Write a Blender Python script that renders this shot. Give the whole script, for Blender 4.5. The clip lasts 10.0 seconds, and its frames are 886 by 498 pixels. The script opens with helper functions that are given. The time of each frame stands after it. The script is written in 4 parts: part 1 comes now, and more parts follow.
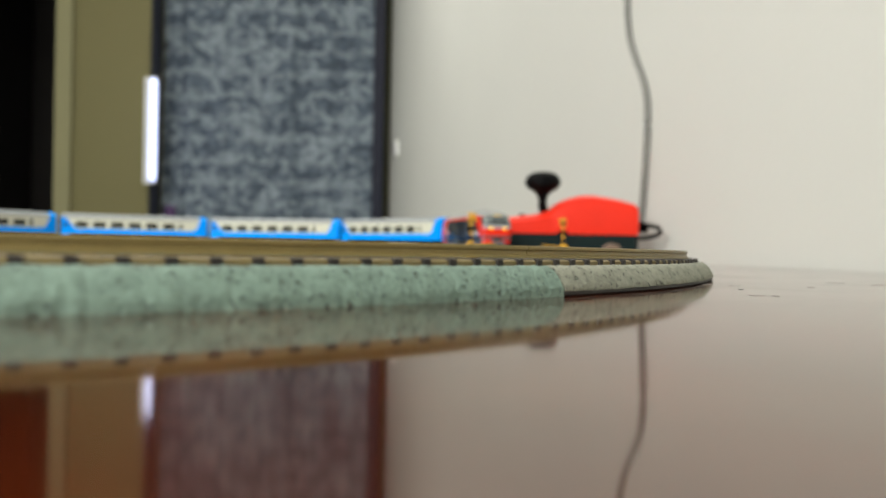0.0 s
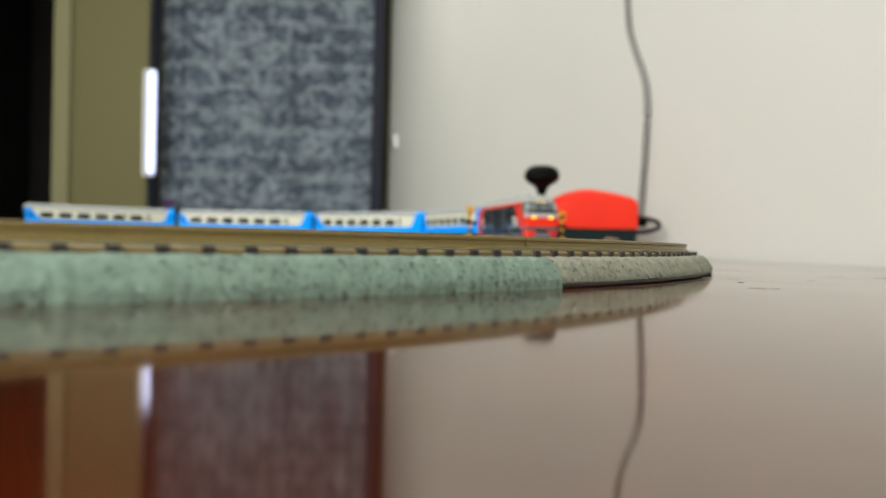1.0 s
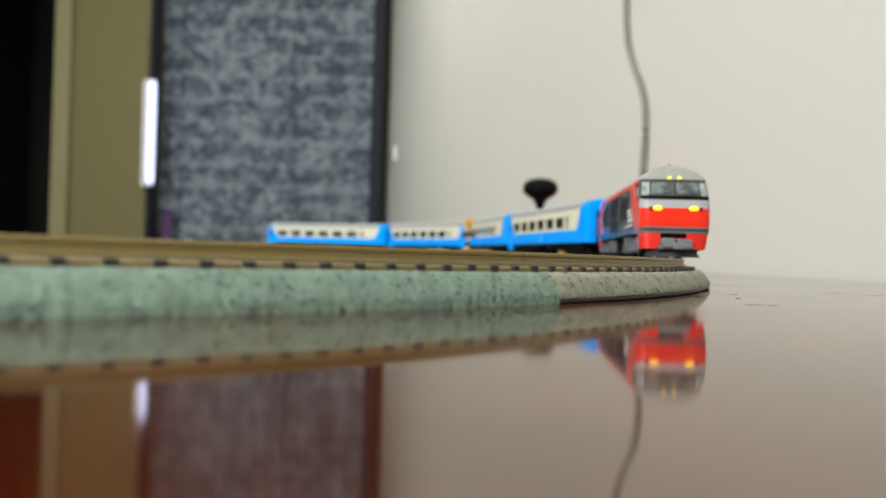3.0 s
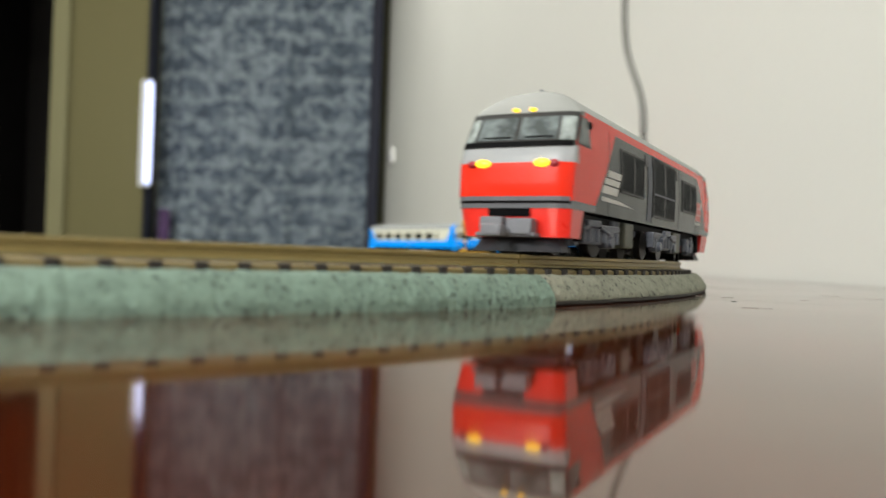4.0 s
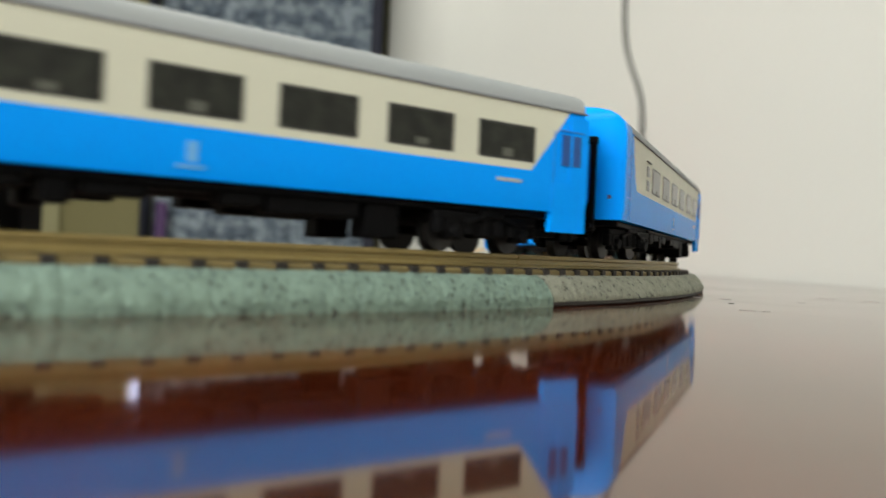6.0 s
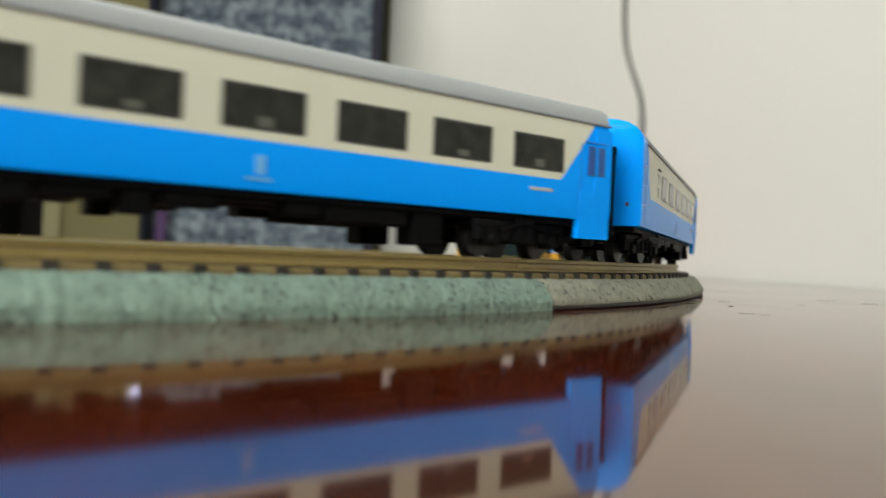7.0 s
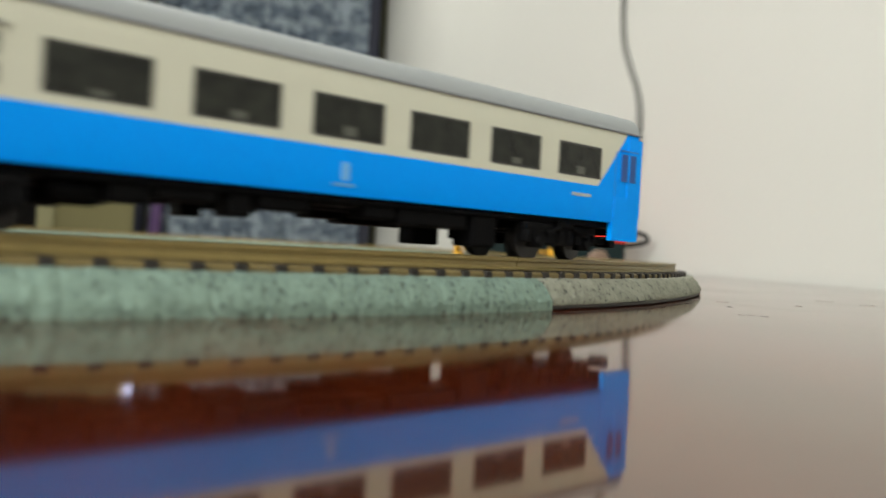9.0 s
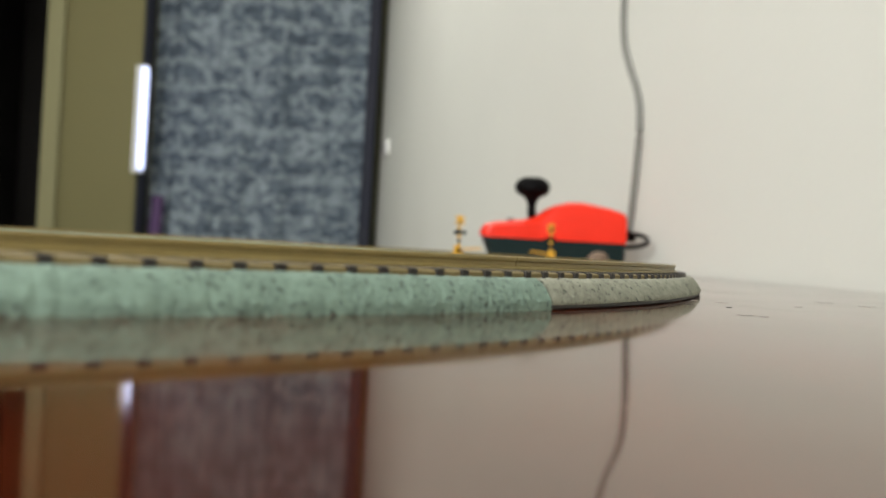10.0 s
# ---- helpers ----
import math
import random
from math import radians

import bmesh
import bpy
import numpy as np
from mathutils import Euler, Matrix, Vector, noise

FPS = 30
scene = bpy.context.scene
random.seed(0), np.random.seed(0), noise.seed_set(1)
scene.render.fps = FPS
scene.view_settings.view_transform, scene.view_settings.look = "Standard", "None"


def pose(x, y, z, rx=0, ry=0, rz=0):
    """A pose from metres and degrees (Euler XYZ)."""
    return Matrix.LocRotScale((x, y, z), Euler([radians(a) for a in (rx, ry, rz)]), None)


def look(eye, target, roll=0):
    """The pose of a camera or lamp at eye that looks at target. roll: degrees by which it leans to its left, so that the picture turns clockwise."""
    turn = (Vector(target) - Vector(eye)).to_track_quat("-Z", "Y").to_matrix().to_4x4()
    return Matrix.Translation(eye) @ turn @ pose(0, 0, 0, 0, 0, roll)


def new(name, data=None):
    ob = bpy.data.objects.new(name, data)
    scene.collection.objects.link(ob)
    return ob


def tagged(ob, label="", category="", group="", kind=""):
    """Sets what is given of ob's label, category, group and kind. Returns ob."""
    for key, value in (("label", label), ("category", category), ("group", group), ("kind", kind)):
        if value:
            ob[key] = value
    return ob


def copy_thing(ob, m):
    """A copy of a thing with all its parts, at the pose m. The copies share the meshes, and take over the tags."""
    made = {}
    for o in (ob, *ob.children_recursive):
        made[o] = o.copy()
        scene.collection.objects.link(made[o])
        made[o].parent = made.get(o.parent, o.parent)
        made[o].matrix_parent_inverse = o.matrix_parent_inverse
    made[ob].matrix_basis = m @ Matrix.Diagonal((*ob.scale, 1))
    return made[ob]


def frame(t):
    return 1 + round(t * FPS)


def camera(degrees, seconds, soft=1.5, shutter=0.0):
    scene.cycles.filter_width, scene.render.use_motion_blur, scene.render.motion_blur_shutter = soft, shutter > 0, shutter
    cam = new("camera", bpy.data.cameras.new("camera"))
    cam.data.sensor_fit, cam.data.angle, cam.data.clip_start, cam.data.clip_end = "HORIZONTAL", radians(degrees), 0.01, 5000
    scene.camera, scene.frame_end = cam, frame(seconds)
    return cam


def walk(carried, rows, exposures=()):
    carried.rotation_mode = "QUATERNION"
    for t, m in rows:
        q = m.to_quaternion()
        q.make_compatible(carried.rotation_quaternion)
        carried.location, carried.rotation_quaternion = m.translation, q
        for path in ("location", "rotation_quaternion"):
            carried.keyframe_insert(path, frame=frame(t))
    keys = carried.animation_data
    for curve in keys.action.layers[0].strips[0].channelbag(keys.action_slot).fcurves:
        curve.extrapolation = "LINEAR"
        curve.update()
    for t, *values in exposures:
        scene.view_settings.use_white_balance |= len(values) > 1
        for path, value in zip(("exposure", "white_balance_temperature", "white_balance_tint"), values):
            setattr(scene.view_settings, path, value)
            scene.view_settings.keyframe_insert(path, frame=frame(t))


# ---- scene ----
# ---- camera ----
cam = camera(57.0, 10.0, soft=1.3, shutter=0.3)
cam.data.dof.use_dof = True
cam.data.dof.focus_distance = 0.155
cam.data.dof.aperture_fstop = 21.0
PATH = [
    (0.0, pose(-0.00019, -0.00152, 0.00671, 90.048, -1.043, -0.000)),
    (0.5, pose(0.00000, -0.00059, 0.00632, 90.015, -1.205, -0.044)),
    (1.0, pose(0.00008, 0.00001, 0.00624, 89.621, -1.250, -0.080)),
    (1.5, pose(0.00018, -0.00046, 0.00633, 89.561, -1.388, -0.056)),
    (2.0, pose(0.00009, -0.00064, 0.00675, 90.186, -1.362, -0.007)),
    (2.5, pose(0.00013, -0.00037, 0.00659, 90.378, -1.420, -0.084)),
    (2.7, pose(0.00013, -0.00031, 0.00667, 90.400, -1.500, -0.130)),
    (4.0, pose(0.00032, -0.00013, 0.00672, 90.583, -1.897, -0.399)),
    (4.5, pose(0.00048, -0.00032, 0.00694, 90.451, -1.928, -0.408)),
    (5.0, pose(0.00016, 0.00059, 0.00704, 90.339, -2.257, -0.592)),
    (6.5, pose(0.00015, -0.00003, 0.00753, 90.275, -2.572, -0.598)),
    (7.0, pose(0.00023, -0.00022, 0.00772, 90.362, -2.457, -0.569)),
    (7.5, pose(0.00011, 0.00108, 0.00763, 90.529, -2.549, -0.691)),
    (8.0, pose(-0.00016, 0.00033, 0.00798, 90.285, -2.833, -0.726)),
    (8.5, pose(-0.00059, 0.00061, 0.00823, 90.020, -3.188, -0.900)),
    (9.0, pose(-0.00048, 0.00072, 0.00826, 89.971, -3.108, -0.927)),
    (9.5, pose(-0.00044, 0.00051, 0.00837, 90.013, -3.101, -0.909)),
    (10.0, pose(-0.00031, 0.00073, 0.00793, 90.101, -3.203, -0.911)),
]
walk(cam, PATH)

# ---- world and lights ----
world = bpy.data.worlds.new("world")
scene.world = world
world.use_nodes = True
sky = world.node_tree.nodes.new("ShaderNodeTexSky")
sky.sky_type, sky.sun_disc, sky.sun_elevation, sky.sun_rotation = "NISHITA", False, radians(40), radians(200)
world.node_tree.links.new(sky.outputs[0], world.node_tree.nodes["Background"].inputs[0])
world.node_tree.nodes["Background"].inputs[1].default_value = 0.1
scene.view_settings.exposure = 0.15


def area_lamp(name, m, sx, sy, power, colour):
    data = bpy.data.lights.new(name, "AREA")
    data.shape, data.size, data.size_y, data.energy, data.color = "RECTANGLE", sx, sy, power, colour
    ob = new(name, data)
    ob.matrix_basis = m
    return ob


# both sources are unseen and assumed: window daylight behind the camera, a ceiling lamp
area_lamp("assumed_window_light", look((-1.2, -1.56, 1.0), (-0.1, 0.9, 0.05)), 1.25, 0.85, 64, (1.0, 0.995, 0.96))
area_lamp("assumed_ceiling_light", look((-0.6, 1.45, 1.63), (-0.6, 1.451, 0.0)), 0.9, 0.35, 21, (1.0, 0.985, 0.93))

# ---- materials ----
MM = 0.001


def nodes_of(name):
    m = bpy.data.materials.new(name)
    m.use_nodes = True
    return m, m.node_tree, m.node_tree.nodes["Principled BSDF"]


def put(nt, value, socket):
    """Link a socket or set a number or colour."""
    if isinstance(value, bpy.types.NodeSocket):
        nt.links.new(value, socket)
    elif isinstance(value, (tuple, list)):
        socket.default_value = (*value, 1) if len(value) == 3 and len(socket.default_value) == 4 else value
    else:
        socket.default_value = value


def calc(nt, op, a, b=0.0, c=0.0):
    n = nt.nodes.new("ShaderNodeMath")
    n.operation = op
    for v, s in zip((a, b, c), n.inputs):
        put(nt, v, s)
    return n.outputs[0]


def blend(nt, fac, a, b, mode="MIX"):
    n = nt.nodes.new("ShaderNodeMix")
    n.data_type, n.blend_type = "RGBA", mode
    put(nt, fac, n.inputs[0]), put(nt, a, n.inputs[6]), put(nt, b, n.inputs[7])
    return n.outputs[2]


def obj_xyz(nt):
    c = nt.nodes.new("ShaderNodeTexCoord")
    s = nt.nodes.new("ShaderNodeSeparateXYZ")
    nt.links.new(c.outputs["Object"], s.inputs[0])
    return c.outputs["Object"], s.outputs[0], s.outputs[1], s.outputs[2]


def noise_of(nt, coord, scale, detail=3.0, rough=0.55):
    n = nt.nodes.new("ShaderNodeTexNoise")
    n.inputs["Scale"].default_value, n.inputs["Detail"].default_value, n.inputs["Roughness"].default_value = scale, detail, rough
    nt.links.new(coord, n.inputs["Vector"])
    return n.outputs["Fac"]


def ramp(nt, fac, *stops):
    n = nt.nodes.new("ShaderNodeValToRGB")
    while len(n.color_ramp.elements) < len(stops):
        n.color_ramp.elements.new(0.5)
    for e, (p, c) in zip(n.color_ramp.elements, stops):
        e.position, e.color = p, (*c, 1) if isinstance(c, tuple) else (c, c, c, 1)
    put(nt, fac, n.inputs[0])
    return n.outputs[0]


def bump(nt, bsdf, height, strength, distance):
    n = nt.nodes.new("ShaderNodeBump")
    n.inputs["Strength"].default_value, n.inputs["Distance"].default_value = strength, distance
    put(nt, height, n.inputs["Height"])
    nt.links.new(n.outputs[0], bsdf.inputs["Normal"])


def plain(name, colour, rough=0.5, metal=0.0, grain=2500.0, vary=0.12, relief=0.0, spec=0.5, coat=0.0):
    """A painted or moulded surface with fine grain and broad patches of wear."""
    m, nt, b = nodes_of(name)
    co, *_ = obj_xyz(nt)
    fine, broad = noise_of(nt, co, grain), noise_of(nt, co, grain / 9, 4)
    f = calc(nt, "ADD", calc(nt, "MULTIPLY", fine, 0.4), calc(nt, "MULTIPLY", broad, 0.6))
    lo, hi = tuple(c * (1 - vary) for c in colour), tuple(min(1, c * (1 + vary)) for c in colour)
    put(nt, ramp(nt, f, (0.3, lo), (0.7, hi)), b.inputs["Base Color"])
    put(nt, calc(nt, "MULTIPLY_ADD", broad, 0.2, rough - 0.1), b.inputs["Roughness"])
    b.inputs["Metallic"].default_value = metal
    b.inputs["Specular IOR Level"].default_value = spec
    b.inputs["Coat Weight"].default_value = coat
    if relief:
        bump(nt, b, fine, 0.6, relief)
    return m


def glowing(name, colour, strength):
    m, nt, b = nodes_of(name)
    b.inputs["Base Color"].default_value = (*colour, 1)
    b.inputs["Emission Color"].default_value = (*colour, 1)
    b.inputs["Emission Strength"].default_value = strength
    b.inputs["Roughness"].default_value = 0.25
    return m


def tinted_glass(name, colour, rough=0.06):
    m, nt, b = nodes_of(name)
    co, *_ = obj_xyz(nt)
    n = noise_of(nt, co, 420, 2)
    put(nt, ramp(nt, n, (0.35, tuple(c * 0.55 for c in colour)), (0.7, tuple(c * 1.5 for c in colour))), b.inputs["Base Color"])
    b.inputs["Roughness"].default_value = rough
    b.inputs["IOR"].default_value = 1.5
    b.inputs["Specular IOR Level"].default_value = 0.25
    return m


def loco_livery():
    """Red cabs with slanting edges, dark grey sides, pale grey roof and nose band."""
    m, nt, b = nodes_of("loco_livery")
    co, x, y, z = obj_xyz(nt)
    x, z = calc(nt, "MULTIPLY", x, 1000), calc(nt, "MULTIPLY", z, 1000)
    edge_f = calc(nt, "MULTIPLY_ADD", calc(nt, "SUBTRACT", z, 8.6), -0.89, 44.5)
    edge_r = calc(nt, "MULTIPLY_ADD", calc(nt, "SUBTRACT", z, 8.2), 0.96, -54.2)
    grey = calc(nt, "MULTIPLY", calc(nt, "LESS_THAN", x, edge_f), calc(nt, "GREATER_THAN", x, edge_r))
    grey = calc(nt, "MULTIPLY", grey, calc(nt, "LESS_THAN", z, 20.9))
    ends = calc(nt, "GREATER_THAN", calc(nt, "ABSOLUTE", x), 54.2)
    band = calc(nt, "MULTIPLY", calc(nt, "GREATER_THAN", z, 13.9), calc(nt, "LESS_THAN", z, 16.6))
    band = calc(nt, "MULTIPLY", band, ends)
    sill = calc(nt, "MULTIPLY", calc(nt, "LESS_THAN", z, 8.2), calc(nt, "GREATER_THAN", calc(nt, "ABSOLUTE", x), 45))
    nose = calc(nt, "MULTIPLY", calc(nt, "GREATER_THAN", z, 21.5), calc(nt, "GREATER_THAN", calc(nt, "ABSOLUTE", x), 50.5))
    roof = calc(nt, "MAXIMUM", calc(nt, "GREATER_THAN", z, 22.3), nose)
    dirt = noise_of(nt, co, 260, 5)
    col = blend(nt, grey, (0.72, 0.024, 0.007), (0.018, 0.025, 0.026))
    col = blend(nt, band, col, (0.33, 0.345, 0.355))
    col = blend(nt, sill, col, (0.13, 0.135, 0.145))
    col = blend(nt, roof, col, (0.29, 0.30, 0.285))
    col = blend(nt, calc(nt, "MULTIPLY", dirt, 0.12), col, (0.10, 0.085, 0.07))
    put(nt, col, b.inputs["Base Color"])
    put(nt, calc(nt, "ADD", calc(nt, "MULTIPLY_ADD", dirt, 0.16, 0.14), calc(nt, "MULTIPLY", roof, 0.35)), b.inputs["Roughness"])
    b.inputs["Specular IOR Level"].default_value = 0.16
    bump(nt, b, noise_of(nt, co, 1800), 0.15, 0.00004)
    return m


def coach_livery():
    """Bright blue lower sides and ends with curved edges, cream upper sides, grey roof."""
    m, nt, b = nodes_of("coach_livery")
    co, x, y, z = obj_xyz(nt)
    x, z = calc(nt, "MULTIPLY", x, 1000), calc(nt, "MULTIPLY", z, 1000)
    up = calc(nt, "MAXIMUM", calc(nt, "DIVIDE", calc(nt, "SUBTRACT", z, 12.3), 10.6), 0.0)
    up = calc(nt, "MINIMUM", up, 1.0)
    edge_f = calc(nt, "MULTIPLY_ADD", calc(nt, "POWER", up, 0.55), 6.2, 50.7)
    edge_r = calc(nt, "MULTIPLY_ADD", calc(nt, "POWER", up, 0.95), -8.6, -50.9)
    cream = calc(nt, "MULTIPLY", calc(nt, "LESS_THAN", x, edge_f), calc(nt, "GREATER_THAN", x, edge_r))
    cream = calc(nt, "MULTIPLY", cream, calc(nt, "GREATER_THAN", z, 12.3))
    roof = calc(nt, "MULTIPLY", calc(nt, "GREATER_THAN", z, 21.9), calc(nt, "LESS_THAN", x, 57.0))
    dirt = noise_of(nt, co, 240, 5)
    col = blend(nt, cream, (0.0, 0.31, 1.0), (0.60, 0.61, 0.495))
    col = blend(nt, roof, col, (0.29, 0.31, 0.31))
    col = blend(nt, calc(nt, "MULTIPLY", dirt, 0.025), col, (0.16, 0.15, 0.13))
    put(nt, col, b.inputs["Base Color"])
    put(nt, calc(nt, "ADD", calc(nt, "MULTIPLY_ADD", dirt, 0.14, 0.16), calc(nt, "MULTIPLY", roof, 0.35)), b.inputs["Roughness"])
    b.inputs["Specular IOR Level"].default_value = 0.04
    b.inputs["IOR"].default_value = 1.42
    bump(nt, b, noise_of(nt, co, 1500), 0.12, 0.00004)
    return m


def ballast_material(name, tint):
    m, nt, b = nodes_of(name)
    co, *_ = obj_xyz(nt)
    v = nt.nodes.new("ShaderNodeTexVoronoi")
    v.inputs["Scale"].default_value = 1300
    nt.links.new(co, v.inputs["Vector"])
    grains, broad = noise_of(nt, co, 1250, 5, 0.75), noise_of(nt, co, 300, 3)
    col = blend(nt, ramp(nt, grains, (0.34, 0.0), (0.56, 1.0)), tuple(c * 0.62 for c in tint), tint)
    col = blend(nt, ramp(nt, broad, (0.42, 0.0), (0.62, 0.5)), col, tuple(min(1, c * 1.35) for c in tint))
    pits = noise_of(nt, co, 1250, 3)
    col = blend(nt, ramp(nt, pits, (0.33, 0.85), (0.38, 0.0)), col, (0.03, 0.036, 0.03))
    put(nt, col, b.inputs["Base Color"])
    b.inputs["Roughness"].default_value = 0.85
    bump(nt, b, calc(nt, "ADD", v.outputs["Distance"], grains), 0.6, 0.00025)
    return m


def table_material():
    m, nt, b = nodes_of("lacquered_tabletop")
    co, *_ = obj_xyz(nt)
    mp = nt.nodes.new("ShaderNodeMapping")
    mp.inputs["Scale"].default_value = (9, 0.7, 1)
    nt.links.new(co, mp.inputs[0])
    grain, haze = noise_of(nt, mp.outputs[0], 9, 6, 0.65), noise_of(nt, co, 30, 4)
    wood = ramp(nt, grain, (0.3, (0.028, 0.0042, 0.0011)), (0.7, (0.088, 0.0145, 0.0035)))
    cloud = ramp(nt, noise_of(nt, co, 34, 4, 0.6), (0.38, 0.0), (0.62, 0.85))
    put(nt, blend(nt, cloud, wood, (0.034, 0.007, 0.003)), b.inputs["Base Color"])
    put(nt, ramp(nt, haze, (0.38, 0.045), (0.7, 0.095)), b.inputs["Roughness"])
    b.inputs["IOR"].default_value = 2.5
    b.inputs["Specular Tint"].default_value = (1.0, 0.84, 0.72, 1)
    bump(nt, b, noise_of(nt, co, 55, 2), 1.0, 0.000012)
    return m


def wall_material(name, colour):
    m, nt, b = nodes_of(name)
    co, *_ = obj_xyz(nt)
    n, f = noise_of(nt, co, 2.2, 5), noise_of(nt, co, 160, 3)
    put(nt, ramp(nt, n, (0.3, tuple(c * 0.95 for c in colour)), (0.7, colour)), b.inputs["Base Color"])
    b.inputs["Roughness"].default_value = 0.7
    bump(nt, b, f, 0.25, 0.0006)
    return m


def curtain_material():
    """Woven leaf pattern in slate blue on pale grey."""
    m, nt, b = nodes_of("patterned_curtain_cloth")
    co, x, y, z = obj_xyz(nt)
    mp = nt.nodes.new("ShaderNodeMapping")
    mp.inputs["Scale"].default_value = (1.0, 0.3, 1.35)
    nt.links.new(co, mp.inputs[0])
    n, w = noise_of(nt, mp.outputs[0], 34, 3, 0.6), noise_of(nt, co, 260, 2)
    big = noise_of(nt, mp.outputs[0], 9, 2, 0.5)
    # woven blocks in staggered rows, with frayed edges
    wob = calc(nt, "MULTIPLY_ADD", noise_of(nt, co, 22, 2), 0.20, -0.10)
    wob_z = calc(nt, "MULTIPLY_ADD", noise_of(nt, mp.outputs[0], 30, 2), 0.10, -0.05)
    flat = nt.nodes.new("ShaderNodeCombineXYZ")
    put(nt, calc(nt, "ADD", x, wob), flat.inputs[0]), put(nt, calc(nt, "ADD", z, wob_z), flat.inputs[1])
    blocks = nt.nodes.new("ShaderNodeTexBrick")
    for key, value in (("Scale", 1.0), ("Mortar Size", 0.021), ("Mortar Smooth", 0.9), ("Brick Width", 0.145), ("Row Height", 0.082)):
        blocks.inputs[key].default_value = value
    nt.links.new(flat.outputs[0], blocks.inputs["Vector"])
    f = calc(nt, "ADD", calc(nt, "MULTIPLY", blocks.outputs["Fac"], 0.11), calc(nt, "ADD", calc(nt, "MULTIPLY", n, 0.68), calc(nt, "MULTIPLY", big, 0.30)))
    col = ramp(nt, f, (0.40, (0.062, 0.090, 0.140)), (0.51, (0.175, 0.235, 0.30)), (0.64, (0.47, 0.56, 0.63)))
    put(nt, blend(nt, calc(nt, "MULTIPLY", w, 0.3), col, (0.2, 0.2, 0.18)), b.inputs["Base Color"])
    b.inputs["Roughness"].default_value = 0.9
    bump(nt, b, w, 0.4, 0.001)
    return m


LOCO_PAINT, COACH_PAINT = loco_livery(), coach_livery()
RED = plain("red_plastic", (0.72, 0.024, 0.014), 0.3, vary=0.06, coat=0.2)
GRILLE = plain("grille_grey", (0.005, 0.007, 0.008), 0.55, spec=0.2)
PANEL_GREY = plain("door_grey", (0.034, 0.044, 0.066), 0.45)
BOGIE_GREY = plain("bogie_grey", (0.085, 0.095, 0.122), 0.4, relief=0.0001)
RIB = plain("grille_rib", (0.010, 0.013, 0.014), 0.5, spec=0.2)
TANK_GREY = plain("tank_grey", (0.078, 0.084, 0.066), 0.5)
LIGHT_GREY = plain("coupler_grey", (0.13, 0.135, 0.15), 0.5)
BLACK = plain("black_plastic", (0.003, 0.003, 0.0033), 0.55, vary=0.3, relief=0.00008, spec=0.06)
STEEL = plain("wheel_steel", (0.02, 0.019, 0.018), 0.45, 0.4)
SILVER_PRINT = plain("silver_print", (0.36, 0.42, 0.44), 0.4)
PALE_PRINT = plain("pale_blue_print", (0.16, 0.42, 0.75), 0.4)
PLOUGH = plain("plough_grey", (0.02, 0.021, 0.026), 0.5)
SLEEPER_WEB = plain("tan_track_base", (0.165, 0.123, 0.044), 0.6)
WHITE = plain("white_print", (0.55, 0.55, 0.53), 0.45)
PINK = plain("pale_red_print", (0.50, 0.12, 0.11), 0.45)
BLUE = plain("blue_plastic", (0.0, 0.31, 1.0), 0.35, vary=0.03, spec=0.05)
# coach blue darkened: the end door's shade is put into its colour
SHADED_DOOR_BLUE = plain("blue_end_door_in_shade", (0.0, 0.13, 0.55), 0.5, vary=0.1)
DEEP_BLUE = plain("deep_blue_door_light", (0.0, 0.06, 0.27), 0.4, vary=0.05)
DARK_BLUE = plain("dark_blue_recess", (0.0, 0.17, 0.62), 0.4, vary=0.05)
GLASS = tinted_glass("dark_window_glass", (0.016, 0.018, 0.013))
# base colour lightened to carry the sheen of reflections on the cab glass
SCREEN = tinted_glass("glass_with_painted_sheen", (0.115, 0.135, 0.135), 0.05)
# opaque pane; the bright wall seen through it is put into the colour
PALE_GLASS = tinted_glass("painted_see_through_glass", (0.24, 0.27, 0.26), 0.05)
FRAME = plain("window_frame", (0.018, 0.018, 0.017), 0.45)
LAMP_YELLOW = glowing("headlight_glow", (1.0, 0.60, 0.03), 1.25)
LAMP_RED = plain("tail_lamp_red", (0.28, 0.012, 0.022), 0.25)
LAMP_DARK = plain("dark_tail_lamp", (0.07, 0.008, 0.03), 0.25)
GREEN_BALLAST, GREY_BALLAST = ballast_material("green_moulded_ballast", (0.155, 0.226, 0.180)), ballast_material("grey_moulded_ballast", (0.225, 0.232, 0.178))
TABLE = table_material()
SLEEPER = plain("dark_brown_sleeper", (0.016, 0.012, 0.008), 0.65, relief=0.0001)
RAIL_SIDE = plain("tarnished_rail", (0.215, 0.163, 0.056), 0.42, 0.25, 900)
RAIL_TOP = plain("worn_rail_head", (0.30, 0.245, 0.14), 0.22, 0.8, 900)
BED_BASE = plain("dark_bed_base", (0.02, 0.017, 0.013), 0.6)
WALL = wall_material("white_wall_paint", (0.575, 0.582, 0.542))
OLIVE = wall_material("beige_olive_paint", (0.125, 0.112, 0.041))
TRIM = wall_material("pale_door_trim", (0.19, 0.18, 0.09))
# also on the next room's walls, where the dark colour stands for missing light
DARK_WOOD_AND_UNLIT = plain("dark_wood_and_unlit_wall", (0.012, 0.009, 0.007), 0.5, grain=60)
CURTAIN = curtain_material()
NAVY = plain("dark_navy_strip", (0.008, 0.01, 0.022), 0.8, grain=200)
FLOOR = plain("floor_tile", (0.25, 0.22, 0.18), 0.35, grain=30)
CEILING = wall_material("ceiling_paint", (0.8, 0.8, 0.77))
